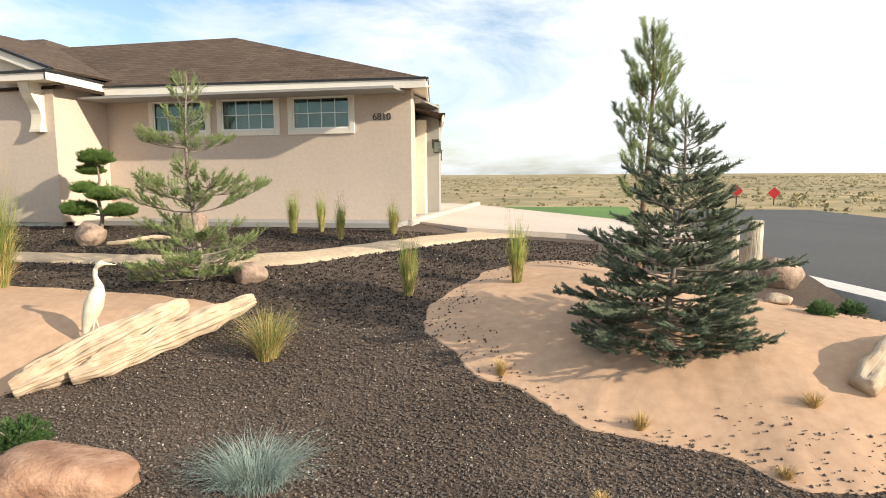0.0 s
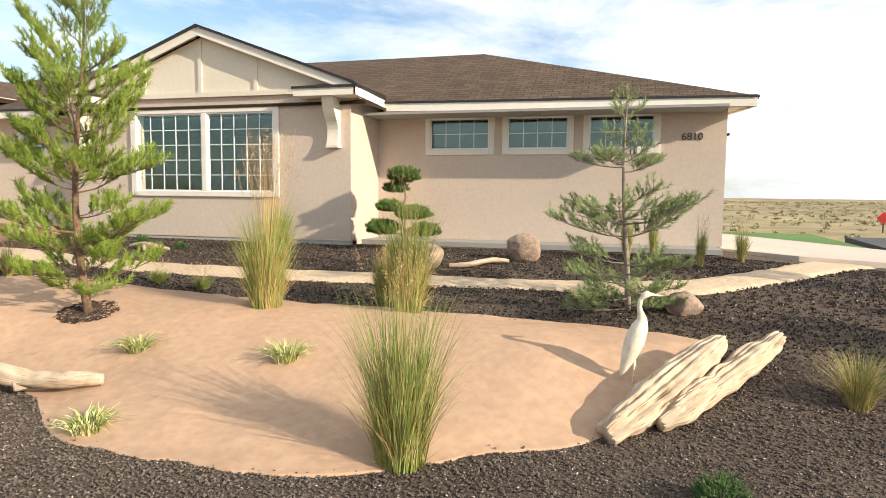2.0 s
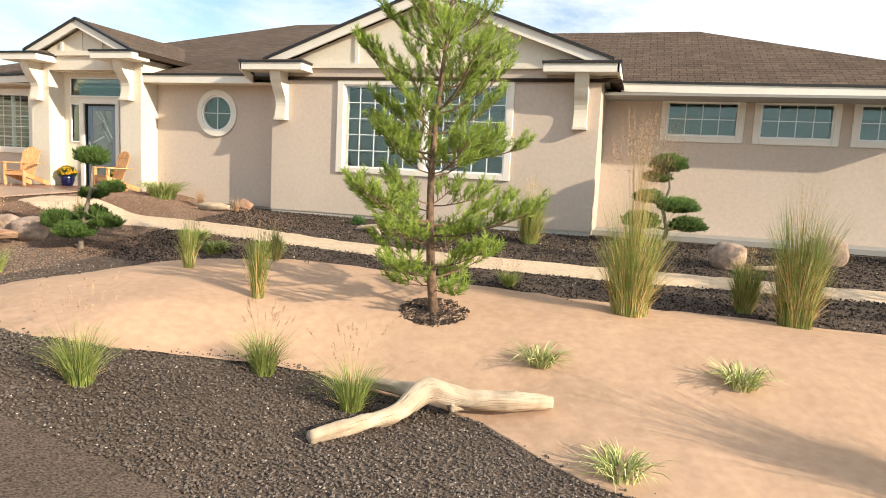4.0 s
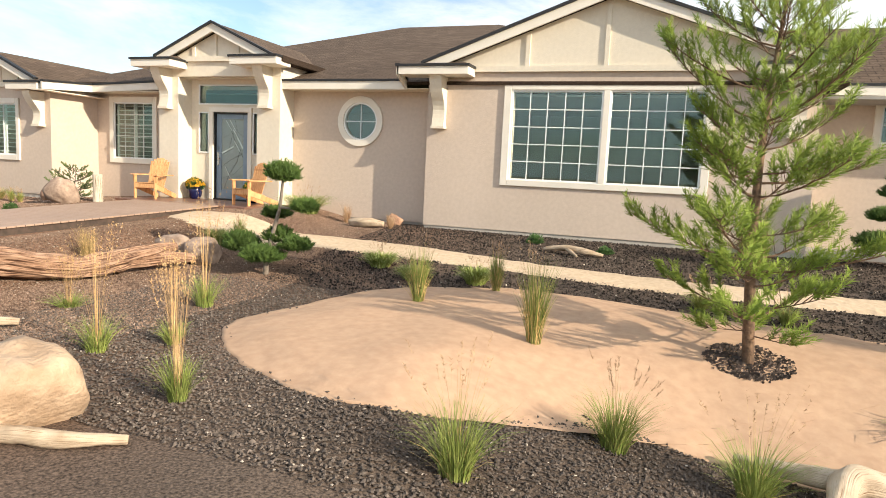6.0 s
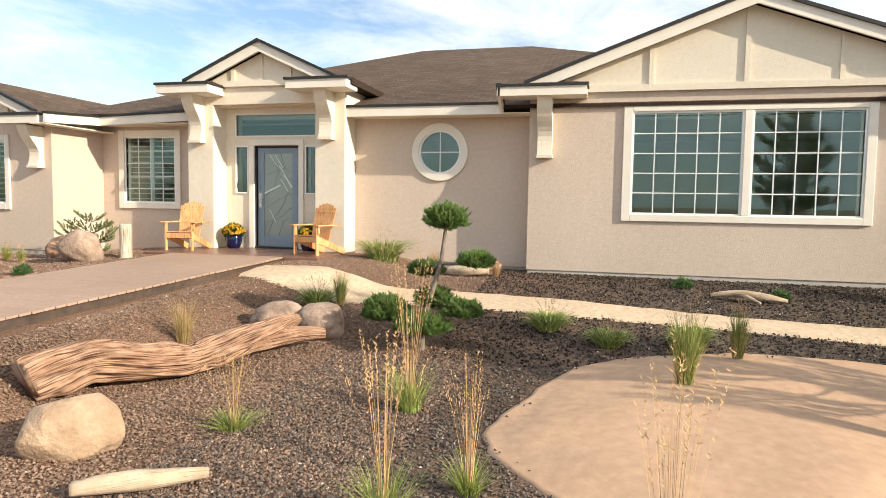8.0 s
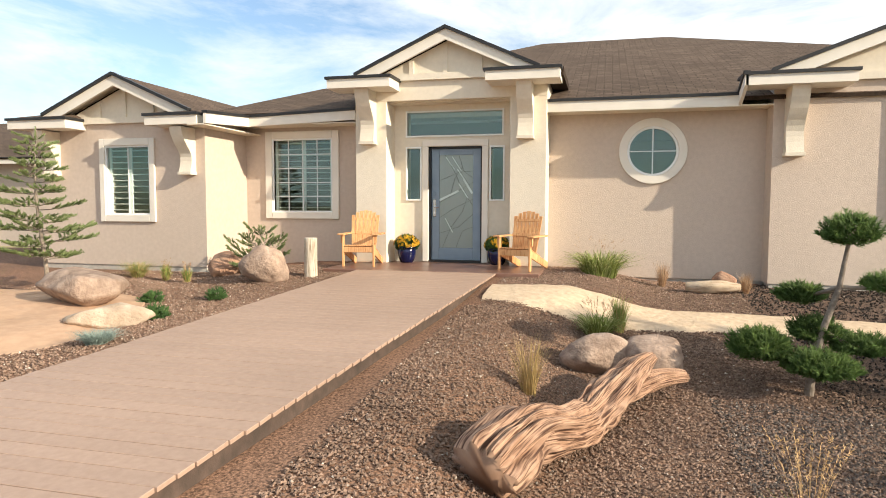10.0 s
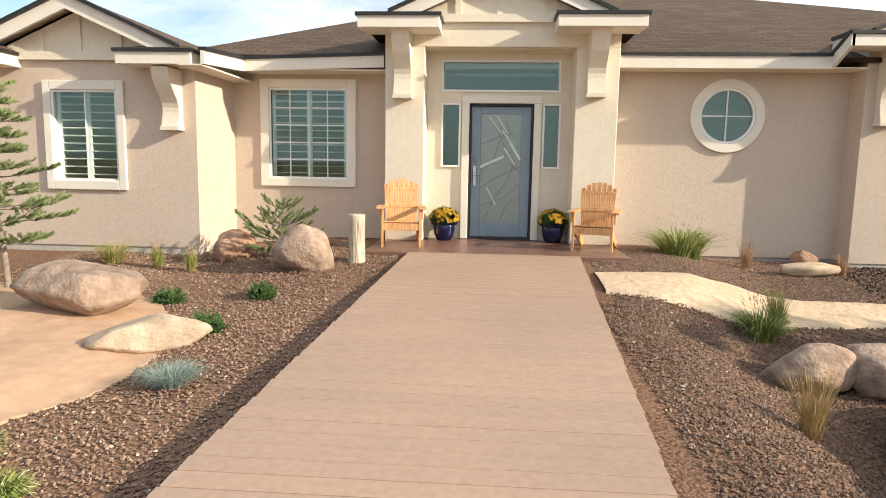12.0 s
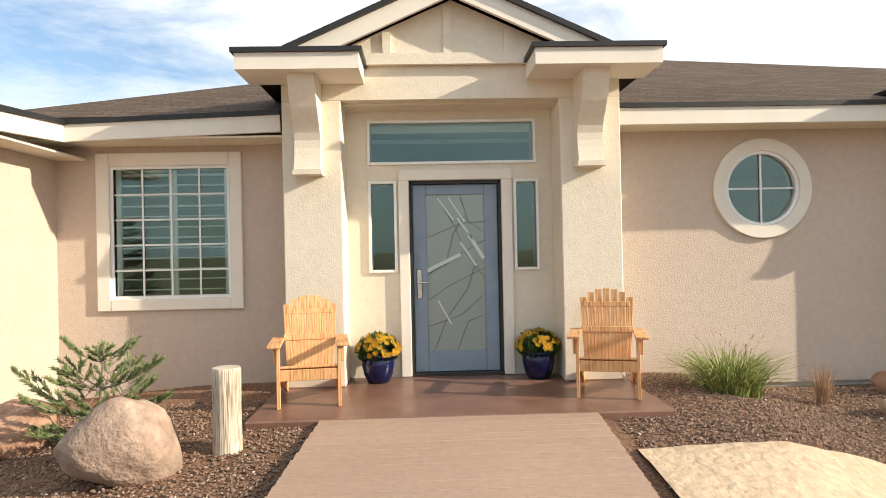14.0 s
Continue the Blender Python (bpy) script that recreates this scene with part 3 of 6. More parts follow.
def gable(name, xa, xb, za, apex_x, apex_z, y, wall_y0, band_z, battens, back, material=M_STUCCO_L):
    """Gable face, rake boards, battens and the roof behind. y: front of the rake, wall_y0: face."""
    bm = bmesh.new()
    sl, sr = (apex_z - za) / (apex_x - xa), (apex_z - za) / (xb - apex_x)
    ia, ib = xa + 0.42, xb - 0.42
    prism(bm, [(ia, band_z), (ib, band_z), (ib, za + sr * (xb - ib) - 0.16), (apex_x, apex_z - 0.16), (ia, za + sl * (ia - xa) - 0.16)], "y", wall_y0 - 0.015, wall_y0 + 0.18)
    obj("wall_" + name, bm, material, None, "cream board-and-batten gable face", "gable", "structure")
    for i, (cx) in enumerate(battens):
        top = apex_z - 0.2 - (apex_x - cx) * sl if cx < apex_x else apex_z - 0.2 - (cx - apex_x) * sr
        obj("trim", boxes((cx - 0.04, cx + 0.04, wall_y0 - 0.05, wall_y0 - 0.015, band_z, top)), M_STUCCO_L, None, "cream vertical batten on the gable", "trim", "structure")
    obj("trim", boxes((ia, ib, wall_y0 - 0.07, wall_y0 - 0.015, band_z - 0.05, band_z + 0.06)), M_STUCCO_L, None, "cream band board under the gable", "trim", "structure")
    for (px, pz) in ((xa, za), (xb, za)):
        beam("trim", (px, y, pz), (apex_x, y, apex_z), 0.05, 0.19, M_TRIM, label="cream rake board along the gable")
        beam("trim", (px, y - 0.01, pz + 0.045), (apex_x, y - 0.01, apex_z + 0.045), 0.12, 0.055, M_DARK, label="black drip edge along the gable")
    for px in (xa, xb):
        bm = bmesh.new()
        prism(bm, [(px, za - 0.05), (apex_x, apex_z - 0.05), (apex_x, apex_z - 0.07), (px, za - 0.07)], "y", y + 0.026, wall_y0 + 0.1)
        obj("ceiling_soffit_" + name, bm, M_STUCCO_L, None, "cream boarded soffit under the gable overhang", "soffit", "structure")
    roof_mesh("roof_" + name, [[(xa, y, za + 0.02), (apex_x, y, apex_z + 0.02), (apex_x, back, apex_z + 0.02), (xa, back, za + 0.02)],
                               [(xb, y, za + 0.02), (apex_x, y, apex_z + 0.02), (apex_x, back, apex_z + 0.02), (xb, back, za + 0.02)]], "brown asphalt shingle roof over the gable", 0.05)


gable("gable_wing_gable", -15.55, -8.17, 3.93, -11.88, 5.28, 12.66, 12.87, 3.84, (-13.44, -11.96, -10.57), 19.5)
shelf_roof(-15.96, -14.48, 12.36, 12.87, 3.86)
shelf_roof(-9.42, -8.05, 12.36, 12.87, 3.84)
bracket(-15.18, 12.87, 2.72, 3.69)
bracket(-8.72, 12.87, 2.70, 3.67)
eave((-8.06, 12.36, 3.84), (-8.06, 13.99, 3.78))
eave((-15.95, 12.36, 3.86), (-15.95, 12.84, 3.62))
soffit("ceiling_soffit_gable_right", -8.37, -8.06, 12.87, 14.44, 3.66)

# right wing
rw = [(-7.22, -5.63), (-5.46, -3.92), (-3.72, -2.16)]
rwp = [(a + 0.15, b - 0.15, 2.74, 3.36) for a, b in rw]
wall_y("wall_right_wing", -8.37, -0.90, 14.44, GZ + 0.06, 3.60, rwp, label="tan stucco wall of the garage wing")
for i, ((a, b), p) in enumerate(zip(rw, rwp)):
    window("window_%d" % (i + 2), a, b, 2.585, 3.49, 14.44, [p], 4, 2, label="low wide window with white grilles and cream trim high on the wall")
def slanted_wall(name, a, b, z0, z1, material, label):
    return beam(name, (*a, z1), (*b, z1), 0.2, z1 - z0, material, None, "structure", label, "wall")


slanted_wall("wall_right_side", (-1.0, 14.64), (-3.3, 24.0), GZ + 0.06, 3.60, M_STUCCO, "tan stucco side wall of the garage wing")
slanted_wall("wall_garage_bay", (-1.28, 17.0), (-3.0, 24.0), GZ - 0.1, 3.05, M_STUCCO_L, "cream stucco garage bay projecting from the side wall")
eave((-8.06, 13.99, 3.70), (-0.45, 13.99, 3.62))
eave((-0.45, 13.99, 3.62), (-2.9, 24.5, 3.62))
eave((-0.62, 16.4, 3.12), (-2.6, 24.5, 3.12))
soffit("ceiling_soffit_right", -8.06, -0.45, 14.0, 14.44, 3.52)
flat_slab("ceiling_soffit_side", [(-0.47, 14.02), (-0.98, 14.44), (-3.3, 24.0), (-2.92, 24.4)], 3.50, 0.02, M_STUCCO_L, "cream boarded soffit under the side eaves", "soffit")
obj("wall_garage_return", boxes((-1.80, -1.20, 16.88, 16.99, GZ - 0.1, 3.05)), M_STUCCO_L, None, "cream stucco return of the garage bay", "wall", "structure")
roof_mesh("roof_right_wing", [[(-12.0, 13.97, 3.72), (-0.43, 13.97, 3.64), (-6.5, 17.2, 5.38), (-12.0, 17.2, 5.38)],
                              [(-0.43, 13.97, 3.64), (-2.9, 24.6, 3.64), (-6.5, 21.0, 5.38), (-6.5, 17.2, 5.38)],
                              [(-6.5, 17.2, 5.38), (-6.5, 21.0, 5.38), (-12.0, 21.0, 5.38), (-12.0, 17.2, 5.38)]], "brown asphalt shingle hip roof of the garage wing", 0.06)
roof_mesh("roof_garage_bay", [[(-1.3, 16.3, 3.30), (-0.60, 16.3, 3.14), (-2.6, 24.5, 3.14), (-3.3, 24.5, 3.30)]], "small brown shingle roof over the garage bay", 0.04)

# main wall with the round window
RX, RZ, RR = -17.19, 2.82, 0.41
lwp = [(-24.16, -22.97, 1.80, 3.14)]
wall_y("wall_main_right", -18.90, -15.26, 13.28, GZ + 0.06, 3.52, [(RX - 0.5, RX + 0.5, RZ - 0.5, RZ + 0.5)], label="tan stucco front wall with a round window")
wall_y("wall_main_left", -24.76, -22.27, 13.28, GZ + 0.06, 3.52, lwp, label="tan stucco front wall beside the porch")


def round_window():
    t = thing("window_5", (RX, 13.28, RZ), "round window with a cream ring and a cross bar", "window", "", "structure")
    n = 48
    bm = bmesh.new()
    def sq(a):
        c, s = math.cos(a), math.sin(a)
        k = 0.5 / max(abs(c), abs(s))
        return c * k, s * k
    an = [2 * math.pi * i / n + math.pi / 4 for i in range(n)]
    for i in range(n):
        a, b = an[i], an[(i + 1) % n]
        q = [(*sq(a),), (*sq(b),), (RR * math.cos(b), RR * math.sin(b)), (RR * math.cos(a), RR * math.sin(a))]
        bm.faces.new([bm.verts.new((u, 0, v)) for u, v in q])
        bm.faces.new([bm.verts.new((u, y, v)) for (u, v), y in ((q[3], 0), (q[2], 0), (q[2], 0.2), (q[3], 0.2))])
    part("surround", bm, M_STUCCO, t)
    def ring(r0, r1, y0, y1):
        bm = bmesh.new()
        rows = [[bm.verts.new((r * math.cos(a), y, r * math.sin(a))) for a in an] for r, y in ((r0, y1), (r0, y0), (r1, y0), (r1, y1))]
        for k in range(4):
            A, B = rows[k], rows[(k + 1) % 4]
            for i in range(n):
                bm.faces.new((A[i], B[i], B[(i + 1) % n], A[(i + 1) % n]))
        bmesh.ops.recalc_face_normals(bm, faces=bm.faces)
        return bm
    part("casing", soften(ring(RR, 0.545, -0.045, 0.0), 0.006), M_TRIM, t)
    part("window_frame", ring(RR - 0.035, RR - 0.001, -0.02, 0.05), M_FRAME, t)
    bm = bmesh.new()
    prism(bm, [((RR - 0.03) * math.cos(a), (RR - 0.03) * math.sin(a)) for a in an], "y", 0.028, 0.034)
    g = part("pane", bm, M_GLASS, t)
    g.visible_shadow = False
    part("muntin", boxes((-0.01, 0.01, 0.008, 0.024, -RR + 0.03, RR - 0.03)), M_FRAME, t)
    part("muntin", boxes((-RR + 0.03, RR - 0.03, 0.009, 0.023, -0.01, 0.01)), M_FRAME, t)


round_window()
window("window_6", -24.33, -22.81, 1.645, 3.31, 13.28, lwp, 4, 5, shutters=True, label="window with white plantation shutters and cream trim")
eave((-18.95, 12.83, 3.62), (-15.95, 12.83, 3.62))
eave((-24.43, 12.83, 3.53), (-22.3, 12.83, 3.60))
soffit("ceiling_soffit_main_right", -18.9, -15.46, 12.84, 13.28, 3.48)
soffit("ceiling_soffit_main_left", -24.76, -22.27, 12.84, 13.28, 3.40)
roof_mesh("roof_main", [[(-25.6, 12.81, 3.60), (-22.25, 12.81, 3.60), (-22.25, 14.2, 4.10), (-18.92, 14.2, 4.10), (-18.92, 12.81, 3.60), (-8.0, 12.81, 3.60), (-16.4, 21.3, 6.65), (-19.8, 21.3, 6.65)],
                        [(-8.0, 12.81, 3.60), (-8.0, 29.8, 3.60), (-16.4, 21.3, 6.65)],
                        [(-25.6, 12.81, 3.60), (-25.6, 29.8, 3.60), (-19.8, 21.3, 6.65)],
                        [(-25.6, 29.8, 3.60), (-8.0, 29.8, 3.60), (-16.4, 21.3, 6.65), (-19.8, 21.3, 6.65)]], "brown asphalt shingle hip roof of the main house", 0.06)

# left wing
def lx(x):
    return -18.5 + (x + 18.5) * 0.934


def lz(z):
    return 1.9 + (z - 1.9) * 0.934


LY = 11.93
LB = 3.43
l1p = [(lx(-27.38), lx(-26.43), lz(1.74), lz(3.01))]
wall_y("wall_left_wing", lx(-28.95), lx(-25.20), LY, 0.80, LB, l1p, label="tan stucco wall of the gabled bedroom wing")
obj("wall_left_wing_side", boxes((lx(-25.20) - 0.2, lx(-25.20), LY + 0.2, 13.28, 0.80, LB)), M_STUCCO, None, "tan stucco return of the bedroom wing", "wall", "structure")
obj("wall_left_wing_back", boxes((lx(-28.95), lx(-28.95) + 0.2, LY + 0.2, 24.0, 0.80, LB)), M_STUCCO, None, "tan stucco side wall of the bedroom wing", "wall", "structure")
window("window_7", lx(-27.53), lx(-26.28), lz(1.57), lz(3.18), LY, l1p, 2, 1, trim=0.15, shutters=True, label="window with white louvred blinds and cream trim")
gable("gable_left_wing", lx(-28.55), lx(-25.30), lz(3.62), lx(-26.92), lz(4.34), LY - 0.28, LY, lz(3.52), (lx(-27.5), lx(-26.92), lx(-26.3)), 19.3)
shelf_roof(lx(-29.2), lx(-27.85), LY - 0.48, LY, LB)
shelf_roof(lx(-26.1), lx(-25.02), LY - 0.48, LY, LB)
bracket(lx(-28.6), LY, lz(2.52), lz(3.33), 0.23)
bracket(lx(-25.52), LY, lz(2.52), lz(3.33), 0.23)
eave((lx(-24.85), LY - 0.48, LB), (lx(-24.85), 12.84, 3.53))
soffit("ceiling_soffit_left", lx(-25.2), lx(-24.86), LY - 0.48, 13.28, LB - 0.17)
roof_mesh("roof_left_wing", [[(lx(-29.2), LY, LB + 0.02), (lx(-24.86), LY, LB + 0.02), (lx(-26.0), 17.3, 4.15), (lx(-28.0), 17.3, 4.15)]], "brown asphalt shingle roof of the bedroom wing", 0.05)
wall_y("wall_rear_wing", -46.0, -28.28, 19.5, 0.5, 3.3, [(-34.5, -32.8, 2.4, 2.9)], label="tan stucco wall of the rear bedroom wing")
eave((-46, 19.0, 3.40), (-28.3, 19.0, 3.40))
roof_mesh("roof_rear_wing", [[(-46.5, 18.95, 3.42), (-25, 18.95, 3.42), (-25, 24, 5.3), (-46.5, 24, 5.3)]], "brown asphalt shingle roof of the rear wing", 0.05)
wp = thing("window_8", (-33.65, 19.5, 2.4), "small dark window high on the rear wall", "window", "", "structure")
part("pane", boxes((-0.85, 0.85, 0.03, 0.04, 0, 0.5)), M_GLASS, wp)

# porch
pz = 0.885
obj("wall_porch_pillar_left", soften(boxes((-22.27, -21.69, 12.75, 13.46, pz, 3.72)), 0.01), M_STUCCO_L, None, "cream stucco porch pillar", "pillar", "structure", "porch pillars")
obj("wall_porch_pillar_right", soften(boxes((-19.51, -18.90, 12.75, 13.46, pz, 3.72)), 0.01), M_STUCCO_L, None, "cream stucco porch pillar", "pillar", "structure", "porch pillars")
obj("wall_porch_lintel", boxes((-22.27, -18.90, 12.752, 13.40, 3.72, 4.16)), M_STUCCO_L, None, "cream stucco beam over the porch", "wall", "structure")
obj("wall_porch_upper", boxes((-22.27, -18.90, 13.40, 17.0, 3.5, 4.16)), M_STUCCO_L, None, "cream stucco cheek wall of the porch gable", "wall", "structure")
DOORH = [(-21.04, -20.06, pz, 2.96), (-21.44, -21.20, 2.02, 2.93), (-19.90, -19.69, 2.02, 2.93), (-21.44, -19.71, 3.16, 3.57)]
wall_y("wall_porch_back", -21.69, -19.51, 13.20, pz, 3.72, DOORH, label="cream stucco entry wall around the front door", material=M_STUCCO_L)
for i, (a, b, c, d) in enumerate(DOORH[1:]):
    t = thing("window_%d" % (9 + i), ((a + b) / 2, 13.20, c), ("narrow sidelight window beside the front door", "narrow sidelight window beside the front door", "wide transom window above the front door")[i], "window", "", "structure")
    w, hh = (b - a) / 2, d - c
    part("window_frame", soften(boxes((-w - 0.03, -w, -0.03, 0.04, -0.03, hh + 0.03), (w, w + 0.03, -0.03, 0.04, -0.03, hh + 0.03), (-w, w, -0.03, 0.04, hh, hh + 0.03), (-w, w, -0.03, 0.04, -0.03, 0)), 0.004), M_FRAME, t)
    g = part("pane", boxes((-w, w, 0.02, 0.026, 0, hh)), M_GLASS, t)
gable("gable_porch", -22.20, -19.0, 4.14, -20.58, 4.86, 12.56, 12.75, 4.10, (-21.22, -20.62, -20.02), 18.5)
shelf_roof(-22.57, -21.45, 12.20, 12.75, 4.05)
shelf_roof(-19.84, -18.66, 12.20, 12.75, 4.07)
bracket(-22.0, 12.75, 3.02, 3.88, 0.25, 0.42)
bracket(-19.24, 12.75, 3.06, 3.90, 0.25, 0.42)
for x0, x1 in ((-22.57, -22.27), (-18.90, -18.62)):
    obj("roof_porch_side", boxes((x0, x1, 12.4, 16.5, 3.98, 4.10)), M_ROOF, None, "shingled side eave of the porch roof", "roof", "structure")
obj("floor_porch", soften(boxes((-22.35, -18.88, 11.50, 13.22, 0.5, pz)), 0.012), M_SLAB, None, "reddish-brown stained concrete porch slab", "porch floor", "structure")
obj("ceiling_porch", boxes((-21.69, -19.51, 12.9, 13.2, 3.70, 3.719)), M_STUCCO_L, None, "cream porch ceiling", "ceiling", "structure")

# foundations, inside shell
for n, d in (("foundation_gable", (-15.44, -8.39, 12.89, 13.2, 0.2, GZ + 0.07)), ("foundation_right", (-8.39, -0.92, 14.46, 14.7, 0.2, GZ + 0.07)), ("foundation_main", (-24.8, -15.3, 13.31, 13.5, 0.2, GZ + 0.07)),
             ("foundation_left", (-28.24, -24.78, 11.95, 13.3, 0.2, 0.81)), ("foundation_side", (-8.6, -8.39, 13.0, 14.5, 0.2, GZ + 0.07)), ("foundation_garage", (-1.1, -0.92, 14.7, 24, 0.2, GZ + 0.07))):
    obj(n, boxes(d), M_CONC, None, "bare concrete footing under the stucco", "foundation", "structure")
obj("wall_inside_back", boxes((-29, -1, 17.6, 17.8, 0.6, 3.5)), M_ROOM, None, "plain inside wall", "wall", "structure")
obj("floor_inside", boxes((-28.9, -1, 13.5, 17.6, 0.6, 0.7)), M_ROOM, None, "plain inside floor", "floor", "structure")
obj("ceiling_inside", boxes((-28.9, -1, 13.5, 17.6, 3.4, 3.45)), M_ROOM, None, "plain inside ceiling", "ceiling", "structure")
obj("ceiling_inside_gable", boxes((-15.2, -8.6, 13.08, 13.5, 3.7, 3.75)), M_ROOM, None, "plain inside ceiling", "ceiling", "structure")

# boardwalk
walk_way = thing("boardwalk", (-20.635, 5.0, 0), "long taupe composite boardwalk rising to the porch", "boardwalk", "", "structure")


def boardwalk_parts():
    y0, y1, n = -1.5, 11.50, 92
    step = (y1 - y0) / n
    bm = soften(boxes((-1.115, 1.115, -step / 2 + 0.003, step / 2 - 0.003, -0.028, 0.0)), 0.003)
    me = bpy.data.meshes.new("plank")
    bm.to_mesh(me)
    bm.free()
    me.materials.append(M_BOARD)
    rnd = random.Random(2)
    tilt = math.degrees(math.atan(0.0434))
    for i in range(n):
        y = y0 + (i + 0.5) * step
        ob = new("plank", me)
        ob.parent = walk_way
        ob.matrix_local = pose(-0.062 * (11.5 - y) + rnd.uniform(-0.004, 0.004), y - 5.0, board_z(y) + rnd.uniform(-0.001, 0.001), tilt, 0, 0)
    for sx in (-1.06, 1.06):
        beam("side_joist", (sx - 0.062 * (11.5 - y0), y0 - 5.0, board_z(y0) - 0.03), (sx, y1 - 5.0, board_z(y1) - 0.03), 0.04, 0.16, M_JOIST, walk_way)


M_JOIST = mat("joist_dark_wood", (0.05, 0.035, 0.026), (0.09, 0.06, 0.045), 0.8, 12, 1, 0.3, 80)
boardwalk_parts()

# ---------------------------------------------------------------- plant and wood materials
M_GR_GREEN = leafy("grass_green", (0.15, 0.20, 0.04), (0.30, 0.34, 0.095))
M_GR_DRY = leafy("grass_straw", (0.42, 0.29, 0.11), (0.60, 0.44, 0.20), 0.25)
M_GR_ORANGE = leafy("grass_orange", (0.48, 0.29, 0.12), (0.66, 0.45, 0.23), 0.25)
M_GR_SEED = leafy("grass_seed", (0.33, 0.20, 0.11), (0.48, 0.33, 0.20), 0.25)
M_GR_BLUE = leafy("grass_blue", (0.17, 0.23, 0.20), (0.31, 0.38, 0.33), 0.25)
M_GR_VAR = leafy("grass_cream", (0.42, 0.44, 0.16), (0.62, 0.60, 0.30), 0.25)
M_PINE = leafy("pine_needles", (0.13, 0.19, 0.022), (0.25, 0.33, 0.055))
M_PINE_D = leafy("pine_needles_dark", (0.045, 0.085, 0.018), (0.10, 0.16, 0.035))
M_SPRUCE = leafy("spruce_needles", (0.070, 0.092, 0.056), (0.155, 0.185, 0.120))
M_SAGE = leafy("soft_pine_needles", (0.10, 0.135, 0.045), (0.20, 0.24, 0.10))
M_SHRUB = leafy("shrub_green", (0.035, 0.080, 0.022), (0.085, 0.16, 0.045))
M_BARK = mat("bark", (0.10, 0.062, 0.04), (0.24, 0.15, 0.09), 0.95, 18, 2, 0.9, 50, stain=0.2)
M_BARK_G = mat("bark_grey", (0.16, 0.13, 0.10), (0.30, 0.25, 0.20), 0.95, 18, 2, 0.9, 50, stain=0.2)


def wood_material(name, c1, c2, dark, stretch=14, crack=(0.36, 0.52)):
    m = mat(name, c1, c2, 0.85, 7, 1.5, 0.9, 30, stain=0.15)
    n, l = m.node_tree.nodes, m.node_tree.links
    b = n["Principled BSDF"]
    tc = n.new("ShaderNodeTexCoord")
    mp = n.new("ShaderNodeMapping")
    mp.inputs["Scale"].default_value = (1.6, stretch * 2.0, 1.0)
    nz = n.new("ShaderNodeTexNoise")
    nz.inputs["Scale"].default_value, nz.inputs["Detail"].default_value = 2.2, 7
    rp = n.new("ShaderNodeValToRGB")
    rp.color_ramp.elements[0].position, rp.color_ramp.elements[1].position = crack
    rp.color_ramp.elements[0].color, rp.color_ramp.elements[1].color = (*dark, 1), (1, 1, 1, 1)
    mx = n.new("ShaderNodeMix")
    mx.data_type, mx.blend_type = "RGBA", "MULTIPLY"
    mx.inputs["Factor"].default_value = 1
    old = b.inputs["Base Color"].links[0].from_socket
    l.new(tc.outputs["UV"], mp.inputs["Vector"])
    l.new(mp.outputs["Vector"], nz.inputs["Vector"])
    l.new(nz.outputs["Fac"], rp.inputs["Fac"])
    l.new(old, mx.inputs["A"])
    l.new(rp.outputs["Color"], mx.inputs["B"])
    l.new(mx.outputs["Result"], b.inputs["Base Color"])
    bp = [x for x in n if x.bl_idname == "ShaderNodeBump"][0]
    bp.inputs["Distance"].default_value, bp.inputs["Strength"].default_value = 0.012, 0.7
    l.new(nz.outputs["Fac"], bp.inputs["Height"])
    return m


M_DRIFT = wood_material("driftwood_pale", (0.43, 0.32, 0.215), (0.60, 0.48, 0.35), (0.42, 0.31, 0.22), 16, (0.32, 0.41))
M_LOG = wood_material("weathered_log", (0.29, 0.165, 0.10), (0.44, 0.28, 0.185), (0.18, 0.115, 0.08), 24, (0.38, 0.54))
M_STUMP = wood_material("bleached_post", (0.48, 0.42, 0.33), (0.62, 0.55, 0.44), (0.45, 0.38, 0.3))
M_CEDAR = wood_material("cedar_boards", (0.62, 0.32, 0.135), (0.74, 0.43, 0.20), (0.72, 0.55, 0.42), 9)
M_ROCK = mat("boulder_brown", (0.24, 0.165, 0.12), (0.42, 0.31, 0.235), 0.92, 9, 2.2, 0.8, 26, stain=0.22)
M_ROCK_R = mat("boulder_red", (0.27, 0.14, 0.085), (0.45, 0.28, 0.185), 0.92, 6, 2.0, 0.8, 26, stain=0.25)
M_ROCK_T = mat("boulder_tan", (0.36, 0.245, 0.155), (0.50, 0.36, 0.245), 0.92, 7, 2.2, 0.8, 26, stain=0.18)
M_ROCK_W = mat("sandstone_pale", (0.36, 0.27, 0.19), (0.50, 0.40, 0.30), 0.92, 7, 2.2, 0.8, 26, stain=0.18)
M_GLAZE = mat("cobalt_glaze", (0.004, 0.006, 0.035), (0.007, 0.010, 0.055), 0.12, 5, 1, 0.0)
M_PETAL = leafy("mum_petals", (0.62, 0.30, 0.012), (0.78, 0.45, 0.02), 0.3)
M_STATUE = mat("painted_statue", (0.66, 0.58, 0.42), (0.80, 0.74, 0.60), 0.7, 9, 2, 0.3, 30, stain=0.1)
M_SIGN = mat("sign_red", (0.42, 0.012, 0.015), (0.5, 0.02, 0.02), 0.5, 4, 1, 0.0)
M_LEAD = mat("lead_came", (0.10, 0.10, 0.10), (0.16, 0.16, 0.16), 0.4, 8, 1, 0.0, metal=1.0)


